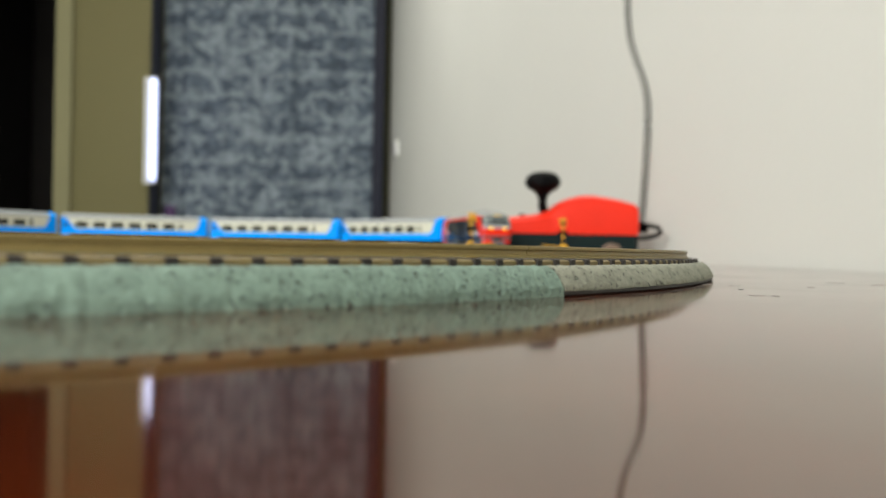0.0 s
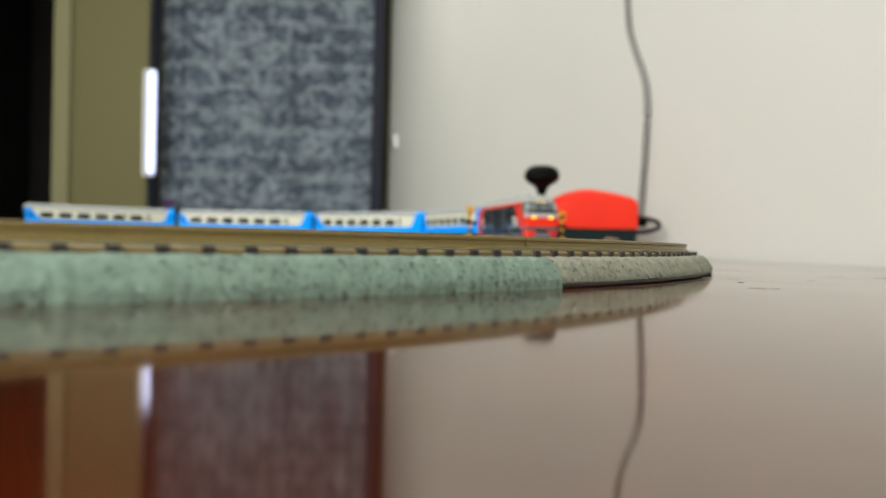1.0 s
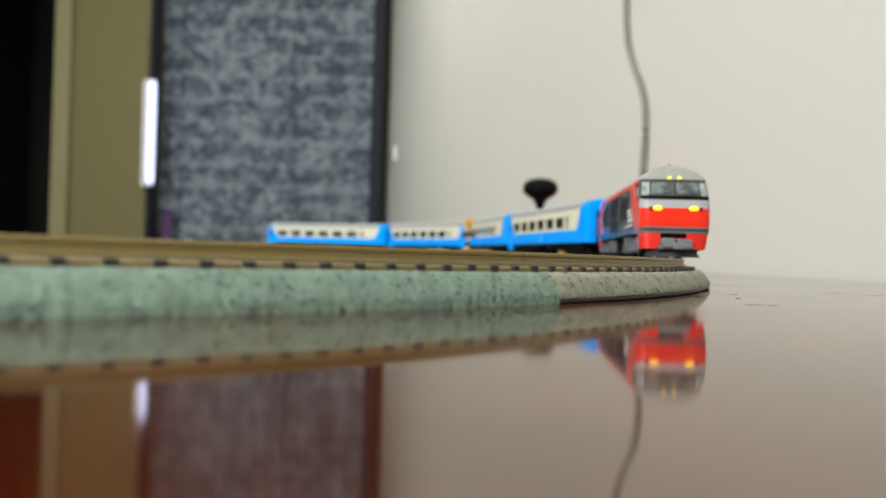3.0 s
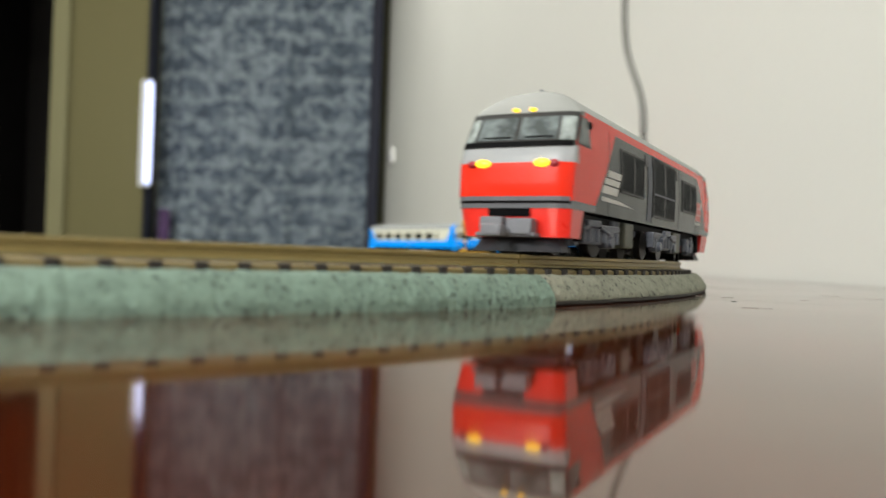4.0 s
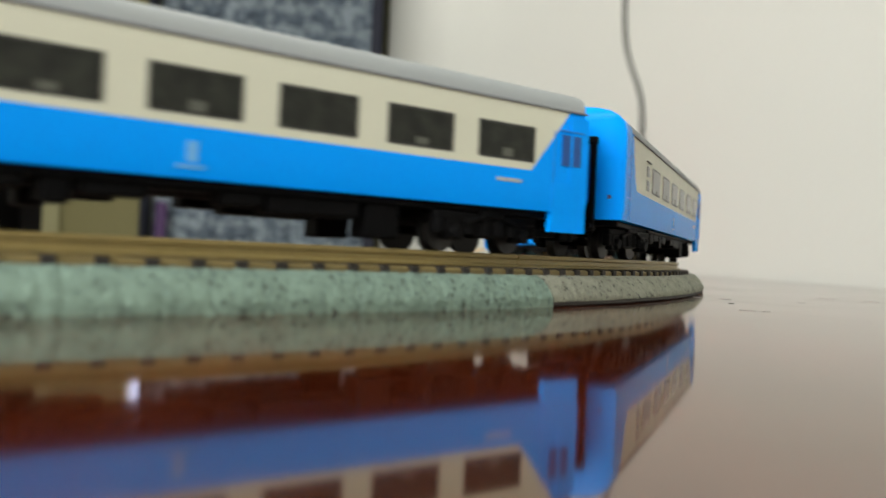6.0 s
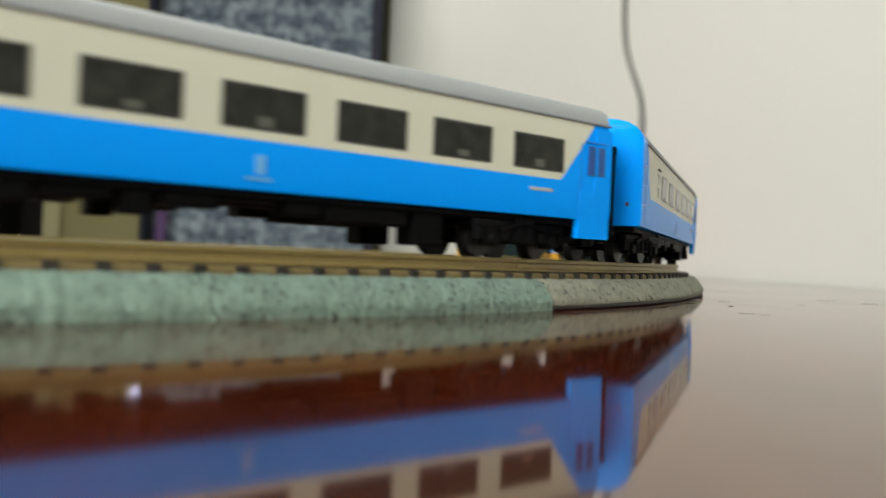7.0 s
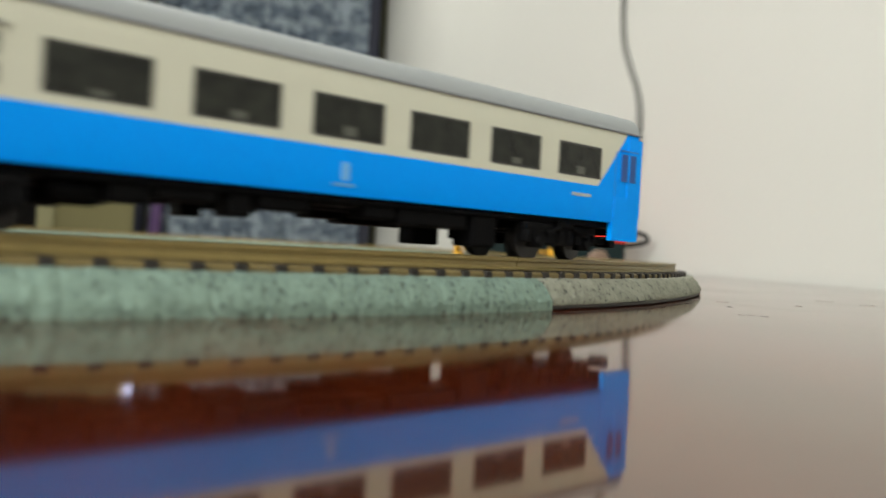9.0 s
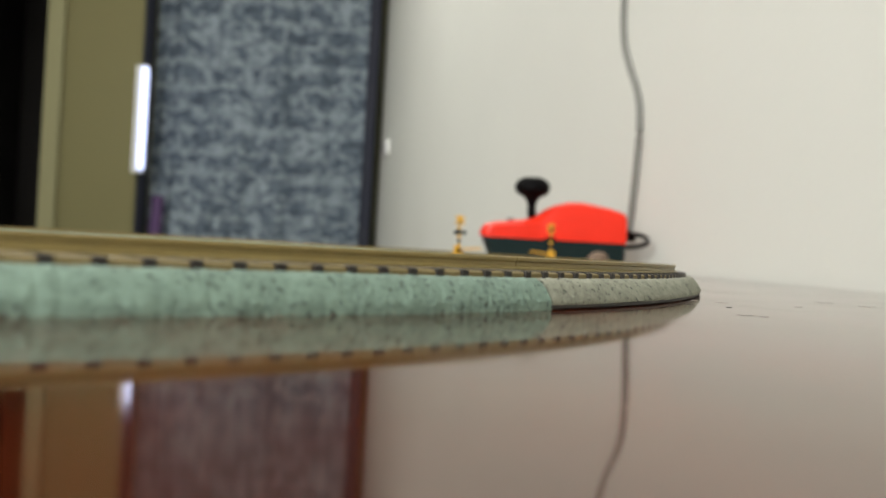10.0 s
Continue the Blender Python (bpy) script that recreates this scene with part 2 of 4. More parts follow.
LED = glowing("led_tube_glow", (0.60, 0.67, 1.0), 1.35)
LAMP_WHITE = glowing("unseen_ceiling_glow", (1.0, 0.97, 0.9), 3.0)
YELLOW = plain("yellow_plastic", (0.62, 0.33, 0.02), 0.4)
CABLE = plain("grey_cable_sheath", (0.17, 0.17, 0.155), 0.5, grain=300)
TOOL_RED = plain("tool_red_paint", (0.74, 0.026, 0.009), 0.4, grain=300, vary=0.06, spec=0.25)
TOOL_DARK = plain("dark_green_base", (0.006, 0.015, 0.015), 0.5, grain=300, spec=0.15)
PURPLE = plain("purple_cloth", (0.06, 0.03, 0.09), 0.85, grain=90, vary=0.4)


# ---- mesh helpers ----
def finish(name, bm, material, parent=None, label="", smooth=20):
    me = bpy.data.meshes.new(name)
    bmesh.ops.recalc_face_normals(bm, faces=bm.faces)
    bm.to_mesh(me)
    bm.free()
    for mat in material if isinstance(material, (list, tuple)) else [material]:
        me.materials.append(mat)
    if smooth:
        for p in me.polygons:
            p.use_smooth = True
        me.set_sharp_from_angle(angle=radians(smooth))
    ob = new(name, me)
    if parent:
        ob.parent = parent
    if label:
        ob["label"] = label
    return ob


def part(name, bm, material, parent, label="", smooth=20):
    return finish(name, bm, material, parent, label, smooth)


def add_box(bm, x0, x1, y0, y1, z0, z1, bevel=0.0, m=None):
    r = bmesh.ops.create_cube(bm, size=1)
    vs = r["verts"]
    for v in vs:
        v.co = Vector(((x0 + x1) / 2 + v.co.x * (x1 - x0), (y0 + y1) / 2 + v.co.y * (y1 - y0), (z0 + z1) / 2 + v.co.z * (z1 - z0)))
    if m:
        bmesh.ops.transform(bm, matrix=m, verts=vs)
    if bevel:
        es = {e for v in vs for e in v.link_edges}
        bmesh.ops.bevel(bm, geom=list(es), offset=bevel, segments=2, affect="EDGES", profile=0.5)
    return bm


def boxes(*dims, bevel=0.0):
    bm = bmesh.new()
    for d in dims:
        add_box(bm, *[q * MM for q in d], bevel=bevel * MM)
    return bm


def add_rod(bm, a, b, r0, r1=None, n=16):
    a, b = Vector(a), Vector(b)
    m = Matrix.Translation((a + b) / 2) @ (b - a).to_track_quat("Z", "Y").to_matrix().to_4x4()
    bmesh.ops.create_cone(bm, cap_ends=True, segments=n, radius1=r0, radius2=r0 if r1 is None else r1, depth=(b - a).length, matrix=m)
    return bm


def lathe(profile, n=24, centre=(0, 0, 0)):
    """Solid of revolution about z from (radius, height) pairs."""
    bm = bmesh.new()
    rings = [[bm.verts.new((centre[0] + r * math.cos(2 * math.pi * k / n), centre[1] + r * math.sin(2 * math.pi * k / n), centre[2] + h))
              for k in range(n)] for r, h in profile]
    for a, b in zip(rings, rings[1:]):
        for k in range(n):
            bm.faces.new((a[k], a[(k + 1) % n], b[(k + 1) % n], b[k]))
    bm.faces.new(rings[0]), bm.faces.new(rings[-1])
    return bm


def stack(levels, outline):
    """Loft closed plan outlines over heights."""
    bm = bmesh.new()
    rings = [[bm.verts.new(p) for p in outline(z)] for z in levels]
    for a, b in zip(rings, rings[1:]):
        n = len(a)
        for k in range(n):
            bm.faces.new((a[k], a[(k + 1) % n], b[(k + 1) % n], b[k]))
    bm.faces.new(rings[0]), bm.faces.new(rings[-1])
    return bm


def tube(points, radius, n=10):
    bm = bmesh.new()
    pts = [Vector(p) for p in points]
    rings = []
    for i, p in enumerate(pts):
        d = (pts[min(i + 1, len(pts) - 1)] - pts[max(i - 1, 0)]).normalized()
        q = d.to_track_quat("Z", "Y").to_matrix()
        rings.append([bm.verts.new(p + q @ Vector((radius * math.cos(2 * math.pi * k / n), radius * math.sin(2 * math.pi * k / n), 0))) for k in range(n)])
    for a, b in zip(rings, rings[1:]):
        for k in range(n):
            bm.faces.new((a[k], a[(k + 1) % n], b[(k + 1) % n], b[k]))
    bm.faces.new(rings[0]), bm.faces.new(rings[-1])
    return bm


# ---- plan of the track: arcs and two straights ----
RAIL_TOP_Z, RISE = 0.00755, 1.0942
R_FAR, R_NEAR, STRAIGHT = 0.2242, 0.2895, 0.2400
S_NEAR = -0.0977
H_RIGHT = -1.7273 - S_NEAR / R_NEAR
C_NEAR = Vector((0.0715 + R_NEAR * math.sin(-1.7273), 0.2667 - R_NEAR * math.cos(-1.7273)))
S_TIGHT, R_TIGHT = 0.0963, 0.2514      # from here on the near curve tightens


def inward(h):
    return Vector((math.sin(h), -math.cos(h)))


def ahead(h):
    return Vector((math.cos(h), math.sin(h)))


A_NEAR = C_NEAR - R_NEAR * inward(H_RIGHT)
C_FAR = A_NEAR - STRAIGHT * ahead(H_RIGHT) + R_FAR * inward(H_RIGHT)
LEN_WIDE = S_TIGHT - S_NEAR
H_TIGHT = H_RIGHT - LEN_WIDE / R_NEAR
C_TIGHT = C_NEAR - (R_NEAR - R_TIGHT) * inward(H_TIGHT)
SPAN = C_FAR - C_TIGHT
STRAIGHT_LEFT = math.sqrt(SPAN.length_squared - (R_FAR - R_TIGHT) ** 2)
H_LEFT = math.atan2(SPAN.y, SPAN.x) + math.atan2(R_FAR - R_TIGHT, STRAIGHT_LEFT)
TURN_TIGHT, TURN_FAR = (H_TIGHT - H_LEFT) % (2 * math.pi), (H_LEFT - H_RIGHT) % (2 * math.pi)
LEN_NEAR, LEN_FAR = LEN_WIDE + R_TIGHT * TURN_TIGHT, R_FAR * TURN_FAR
LOOP = LEN_NEAR + LEN_FAR + STRAIGHT + STRAIGHT_LEFT


def track_at(s):
    """Place and heading on the centre line; trains run clockwise."""
    q = (s - S_NEAR) % LOOP
    if q < LEN_WIDE:
        h = H_RIGHT - q / R_NEAR
        return C_NEAR - R_NEAR * inward(h), h
    if q < LEN_NEAR:
        h = H_TIGHT - (q - LEN_WIDE) / R_TIGHT
        return C_TIGHT - R_TIGHT * inward(h), h
    q -= LEN_NEAR
    h = H_LEFT
    if q < STRAIGHT_LEFT:
        return C_TIGHT - R_TIGHT * inward(h) + q * ahead(h), h
    q -= STRAIGHT_LEFT
    if q < LEN_FAR:
        h -= q / R_FAR
        return C_FAR - R_FAR * inward(h), h
    q -= LEN_FAR
    return C_FAR - R_FAR * inward(H_RIGHT) + q * ahead(H_RIGHT), H_RIGHT


# ---- room ----
WALL_X, WALL_LEAN = 0.275, -0.155      # right wall: x = WALL_X + WALL_LEAN * y
LEAN = math.degrees(math.atan(-WALL_LEAN))
FLOOR_Z, CEIL_Z = -0.75, 1.70


def wall_box(name, x0, x1, y0, y1, z0, z1, material, m=None, label="", bevel=0.0):
    bm = add_box(bmesh.new(), x0, x1, y0, y1, z0, z1, bevel, m)
    return tagged(finish(name, bm, material), label, name.split("_")[0], kind="structure")


def room():
    along = Matrix.Translation((WALL_X, 0, 0)) @ pose(0, 0, 0, 0, 0, LEAN)
    wall_box("wall_east", 0.0, 0.12, -1.75, 3.45, FLOOR_Z, CEIL_Z, WALL, along, "white painted plaster wall beside the table")
    wall_box("wall_north", -1.10, -0.18, 3.16, 3.28, FLOOR_Z, CEIL_Z, OLIVE, None, "painted wall behind the patterned curtain")
    wall_box("wall_north_1", -1.392, -1.072, 2.95, 3.28, FLOOR_Z, CEIL_Z, OLIVE, None, "beige olive painted wall end beside a dark doorway")
    wall_box("wall_north_2", -2.45, -1.392, 2.95, 3.28, 1.35, CEIL_Z, OLIVE, None, "beige wall over the dark doorway")
    wall_box("wall_north_3", -2.45, -2.05, 2.95, 3.28, FLOOR_Z, 1.35, OLIVE, None, "beige wall beside the dark doorway")
    wall_box("wall_west", -2.45, -2.33, -1.75, 2.95, FLOOR_Z, CEIL_Z, WALL, None, "white painted plaster wall")
    for k, (x0, x1, z0, z1) in enumerate(((-2.33, -1.9, FLOOR_Z, CEIL_Z), (-0.5, 0.44, FLOOR_Z, CEIL_Z), (-1.9, -0.5, FLOOR_Z, 0.5), (-1.9, -0.5, 1.5, CEIL_Z))):
        wall_box("wall_south_%d" % (k + 1), x0, x1, -1.72, -1.6, z0, z1, WALL, None, "white painted plaster wall round the assumed window")
    # window out of view, added to go with the assumed daylight
    win = new("window_1")
    tagged(win, "unseen white framed window added behind the camera", "window", kind="structure")
    bm = bmesh.new()
    for d in ((-1.9, -1.84, 0.5, 1.5), (-0.56, -0.5, 0.5, 1.5), (-1.23, -1.17, 0.56, 1.44), (-1.84, -0.56, 0.5, 0.56), (-1.84, -0.56, 1.44, 1.5)):
        add_box(bm, d[0], d[1], -1.69, -1.63, d[2], d[3], 0.004)
    part("window_frame", bm, WALL, win)
    # closed box added behind the doorway, walls coloured dark for the unlit room
    wall_box("corridor_wall_1", -2.45, -2.33, 3.28, 4.6, FLOOR_Z, CEIL_Z, DARK_WOOD_AND_UNLIT, None, "added wall of the next room, unlit darkness put into its colour")
    wall_box("corridor_wall_2", -1.392, -1.28, 3.28, 4.6, FLOOR_Z, CEIL_Z, DARK_WOOD_AND_UNLIT, None, "added wall of the next room, unlit darkness put into its colour")
    wall_box("corridor_wall_3", -2.45, -1.28, 4.6, 4.72, FLOOR_Z, CEIL_Z, DARK_WOOD_AND_UNLIT, None, "added wall of the next room, unlit darkness put into its colour")
    wall_box("floor", -2.5, 0.7, -1.8, 4.75, FLOOR_Z - 0.1, FLOOR_Z, FLOOR, None, "pale tiled floor")
    wall_box("ceiling", -2.5, 0.7, -1.8, 4.75, CEIL_Z, CEIL_Z + 0.1, CEILING, None, "white painted ceiling")
    wall_box("trim", -1.405, -1.345, 2.925, 2.947, FLOOR_Z, 1.35, TRIM, None, "pale painted door casing", 0.004)
    wall_box("trim_1", -1.398, -1.390, 2.948, 3.27, FLOOR_Z, 1.35, DARK_WOOD_AND_UNLIT, None, "dark door jamb")


def curtain():
    root = new("curtain")
    tagged(root, "slate blue and grey patterned curtain hanging in soft folds", "curtain")
    bm = bmesh.new()
    nx, cols = 120, []
    for i in range(nx + 1):
        u = i / nx
        x = -1.078 + u * 0.810
        y = 3.06 + 0.012 * math.sin(u * 31 + 0.8 * math.sin(u * 9)) + 0.006 * math.sin(u * 67 + 1)
        y += 0.03 * max(0, 1 - u / 0.14)
        cols.append([bm.verts.new((x, y + 0.004 * math.sin(3 * z + 5 * u), z)) for z in (-0.73, -0.2, 0.2, 0.6, 1.0, 1.5)])
    for a, b in zip(cols, cols[1:]):
        for k in range(5):
            bm.faces.new((a[k], b[k], b[k + 1], a[k + 1]))
    bmesh.ops.solidify(bm, geom=bm.faces[:], thickness=0.004)
    part("cloth", bm, CURTAIN, root, smooth=60)
    part("rod", add_rod(bmesh.new(), (-1.04, 3.06, 1.52), (-0.25, 3.06, 1.52), 0.014), DARK_WOOD_AND_UNLIT, root)
    # dark strips close the gaps at both sides of the curtain
    bm = add_box(bmesh.new(), -0.270, -0.228, 3.03, 3.07, FLOOR_Z, 1.5, 0.008)
    tagged(finish("curtain_side_strip", bm, NAVY), "dark navy hanging strip between curtain and wall", "curtain")
    bm = add_box(bmesh.new(), -1.0715, -1.060, 2.958, 3.05, FLOOR_Z, 1.5, 0.004)
    tagged(finish("curtain_side_strip", bm, NAVY), "dark navy hanging strip between curtain and wall", "curtain")
    bm = stack([-0.3 + 0.05 * k for k in range(10)], lambda z: [(-1.015 + (0.022 + 0.006 * math.sin(9 * z + a)) * math.cos(a), 3.01 + 0.015 * math.sin(a), z)
                                                              for a in [k * math.pi / 6 for k in range(12)]])
    tagged(finish("hanging_cloth", bm, PURPLE), "dark purple folded cloth hanging beside the curtain", "cloth")


def led_tube():
    root = new("led_tube")
    tagged(root, "glowing bluish white vertical tube lamp on the wall end", "lamp")
    part("tube", lathe([(0.004, 0.0), (0.010, 0.003), (0.014, 0.012), (0.014, 0.358), (0.010, 0.367), (0.004, 0.37)], 20, (-1.046, 2.92, 0.232)), LED, root)
    part("base", add_box(bmesh.new(), -1.086, -1.040, 2.936, 2.949, 0.225, 0.61, 0.003), WALL, root)


def unseen_ceiling_lamp():
    # lamp body out of view, added for the assumed ceiling light
    root = new("unseen_ceiling_lamp")
    tagged(root, "unseen long white ceiling lamp with a glowing diffuser", "lamp")
    part("frame", add_box(bmesh.new(), -1.07, -0.13, 1.25, 1.65, 1.655, 1.70, 0.008), WALL, root)
    part("diffuser", add_box(bmesh.new(), -1.05, -0.15, 1.275, 1.625, 1.648, 1.654, 0.002), LAMP_WHITE, root)


def wall_socket():
    root = new("wall_socket")
    tagged(root, "small white plastic socket plate on the wall", "socket")
    root.matrix_basis = Matrix.Translation((WALL_X + WALL_LEAN * 2.84, 2.84, 0.352)) @ pose(0, 0, 0, 0, 0, LEAN)
    part("plate", add_box(bmesh.new(), -0.012, -0.001, -0.05, 0.05, -0.025, 0.025, 0.003), plain("socket_plastic", (0.85, 0.85, 0.83), 0.3), root)
    part("rocker", add_box(bmesh.new(), -0.016, -0.011, -0.02, 0.02, -0.02, 0.02, 0.002), LIGHT_GREY, root)


# ---- table ----
def table():
    root = new("table")
    tagged(root, "dark red lacquered wooden table, polished like a mirror", "table")
    root.matrix_basis = Matrix.Translation((WALL_X - 0.004, 0, 0)) @ pose(0, 0, 0, 0, 0, LEAN)
    part("tabletop", add_box(bmesh.new(), -1.15, 0.0, -0.55, 1.12, -0.032, 0.0, 0.003), TABLE, root)
    for x in (-1.08, -0.07):
        for y in (-0.48, 1.05):
            part("leg", add_box(bmesh.new(), x - 0.03, x + 0.03, y - 0.03, y + 0.03, FLOOR_Z, -0.033, 0.004), DARK_WOOD_AND_UNLIT, root)
    rng = random.Random(4)
    for x, y, l, a in ((0.0633, 0.1765, 0.0032, 8), (0.0524, 0.135, 0.0028, -10), (0.058, 0.1576, 0.0012, 0), (0.0795, 0.175, 0.0017, 20), (0.1009, 0.208, 0.0056, 5), (0.106, 0.197, 0.0055, 10),
                       (0.0515, 0.162, 0.0009, 50), (0.0585, 0.180, 0.002, 30), (0.055, 0.134, 0.0016, 3)):
        bm = bmesh.new()
        pts = [bm.verts.new((l * 0.5 * math.cos(t) * rng.uniform(0.7, 1.1), 0.0009 * math.sin(t) * rng.uniform(0.6, 1.3), 0.00005)) for t in [k * math.pi / 6 for k in range(12)]]
        f = bm.faces.new(pts)
        ex = bmesh.ops.extrude_face_region(bm, geom=[f])
        for v in [g for g in ex["geom"] if isinstance(g, bmesh.types.BMVert)]:
            v.co.z = 0.00002
        ob = finish("paint_chip", bm, BED_BASE if l < 0.0015 else TABLE_MARK)
        ob.matrix_basis = pose(x, y, 0, 0, 0, a)
        tagged(ob, "thin dark dry chip lying on the polished tabletop", "chip", "chips on the table")


TABLE_MARK = plain("dull_mark", (0.26, 0.23, 0.21), 0.3, grain=900, vary=0.3)


# ---- track ----
def sweep(s0, s1, step, section, wobble=0.0, seed=0):
    """Sweep an open-ended closed section of (offset, height) along the line; offset is to the outer side."""
    bm = bmesh.new()
    n = max(2, int(round((s1 - s0) / step)))
    rings = []
    for i in range(n + 1):
        p, h = track_at(s0 + (s1 - s0) * i / n)
        out = -inward(h)
        ring = []
        for o, z in section:
            q = Vector((p.x + out.x * o, p.y + out.y * o, z))
            if wobble and 0.0006 < z:
                k = wobble * noise.noise(q * 1100 + Vector((seed, 0, 0)))
                k += 0.7 * wobble * noise.noise(q * 420)
                q += Vector((out.x * k * (1 if o > 0 else -1), out.y * k * (1 if o > 0 else -1), 0.6 * k))
            ring.append(bm.verts.new(q))
        rings.append(ring)
    m = len(section)
    for a, b in zip(rings, rings[1:]):
        for k in range(m):
            bm.faces.new((a[k], a[(k + 1) % m], b[(k + 1) % m], b[k]))
    bm.faces.new(rings[0]), bm.faces.new(rings[-1])
    return bm


PITCH, PHASE = 0.0047, 0.2200
BED = [(12.4, 0.7), (12.45, 1.1), (12.05, 1.8), (11.4, 2.7), (10.7, 3.45), (10.1, 3.9), (9.5, 4.15), (8.9, 4.2), (8.5, 4.0), (7.8, 3.6), (3, 3.6)]
BED = [(o * MM, z * RISE * MM) for o, z in BED] + [(-o * MM, z * RISE * MM) for o, z in reversed(BED)]
FLAT_BED = [(12.45 * MM, 0.02 * MM)] + BED + [(-12.45 * MM, 0.02 * MM)]
BASE_SHAPE = [(o * MM, z * MM) for o, z in ((11.9, 0.0), (12.35, 0.25), (12.35, 0.69), (-12.35, 0.69), (-12.35, 0.25), (-11.9, 0.0))]


WEB = [(o * MM, z * RISE * MM) for o, z in ((8.1, 3.5), (8.1, 4.7), (7.6, 4.95), (-7.6, 4.95), (-8.1, 4.7), (-8.1, 3.5))]


def rail_shape(o):
    half = [(1.05, 5.15), (1.05, 5.35), (0.35, 5.6), (0.35, 6.2), (0.62, 6.4), (0.62, 6.82), (0.5, 6.9)]
    return [((o + a) * MM, z * RISE * MM) for a, z in half] + [((o - a) * MM, z * RISE * MM) for a, z in reversed(half)]


def sleeper_mesh():
    bm = bmesh.new()
    add_box(bm, -0.68 * MM, 0.68 * MM, -8.5 * MM, 8.5 * MM, 3.5 * RISE * MM, 5.0 * RISE * MM, 0.12 * MM)
    me = bpy.data.meshes.new("sleeper")
    bm.to_mesh(me)
    bm.free()
    me.materials.append(SLEEPER)
    return me


def tracks():
    joints = [S_NEAR, 0.1535]
    while joints[-1] + 0.23 < S_NEAR + LEN_NEAR - 0.1:
        joints.append(joints[-1] + 0.2277)
    joints += [S_NEAR + LEN_NEAR, S_NEAR + LEN_NEAR + STRAIGHT_LEFT]
    joints += [joints[-1] + LEN_FAR * k / 3 for k in (1, 2, 3)] + [S_NEAR + LOOP]
    sleeper = sleeper_mesh()
    k0 = math.ceil((S_NEAR - PHASE) / PITCH)
    for i, (a, b) in enumerate(zip(joints, joints[1:])):
        root = new("track_section")
        tagged(root, "model railway track section on grey-green moulded ballast bed", "track", "track sections of the loop")
        g = 0.00012      # half the gap at a joint
        near = -0.15 < a < 0.5
        part("ballast_bed", sweep(a + g, b - g, 0.00045 if near else 0.0015, BED if a < 0.1 else FLAT_BED, 0.00022, i * 3.7), GREY_BALLAST if a < 0.1 else GREEN_BALLAST, root, smooth=50)
        # the rim's dark colour stands for the shadow gap under the grey bed
        if a < 0.1:
            part("bed_base", sweep(a + g, b - g, 0.004, BASE_SHAPE), BED_BASE, root, "moulded base rim, coloured dark for the shadow gap")
        part("sleeper_web", sweep(a + g, b - g, 0.004, WEB), SLEEPER_WEB, root, "tan moulded base between the sleepers")
        for o in (-5.15, 5.15):
            bm = sweep(a + g, b - g, 0.004, rail_shape(o))
            bm.normal_update()
            for f in bm.faces:
                f.material_index = 1 if f.normal.z > 0.9 and f.calc_center_median().z > 0.00685 * RISE else 0
            part("rail", bm, [RAIL_SIDE, RAIL_TOP], root, smooth=30)
        rest = bmesh.new()
        k = k0
        while PHASE + k * PITCH < b:
            s = PHASE + k * PITCH
            k += 1
            if s < a:
                continue
            p, h = track_at(s)
            m = Matrix.Translation((p.x, p.y, 0)) @ pose(0, 0, 0, 0, 0, math.degrees(h))
            if a < S_NEAR + LEN_NEAR * 0.6 or a > S_NEAR + LOOP - STRAIGHT - 0.3:
                ob = new("sleeper", sleeper)
                ob.parent, ob.matrix_basis = root, m
            else:
                add_box(rest, -0.68 * MM, 0.68 * MM, -8.5 * MM, 8.5 * MM, 3.5 * RISE * MM, 5.05 * RISE * MM, 0, m)
        if len(rest.verts):
            tagged(part("sleeper_run", rest, SLEEPER, root), kind="stuff")
        else:
            rest.free()


# ---- rolling stock: x ahead, y to the left, z up from the rail head, in millimetres ----
def interp(z, table):
    for (a, u), (b, v) in zip(table, table[1:]):
        if z <= b:
            t = max(0, (z - a) / (b - a))
            return u + (v - u) * t
    return table[-1][1]


def wheelset_parts(parent, xs, r, gauge=4.5, material=BLACK):
    for x in xs:
        for sgn in (-1, 1):
            bm = bmesh.new()
            add_rod(bm, (x * MM, sgn * (gauge - 0.9) * MM, r * MM), (x * MM, sgn * (gauge + 0.55) * MM, r * MM), r * MM, n=20)
            add_rod(bm, (x * MM, sgn * (gauge - 1.2) * MM, r * MM), (x * MM, sgn * (gauge - 0.9) * MM, r * MM), (r + 0.5) * MM, n=20)
            part("wheel", bm, STEEL, parent)
        part("axle", add_rod(bmesh.new(), (x * MM, -3.4 * MM, r * MM), (x * MM, 3.4 * MM, r * MM), 0.6 * MM, n=8), material, parent)


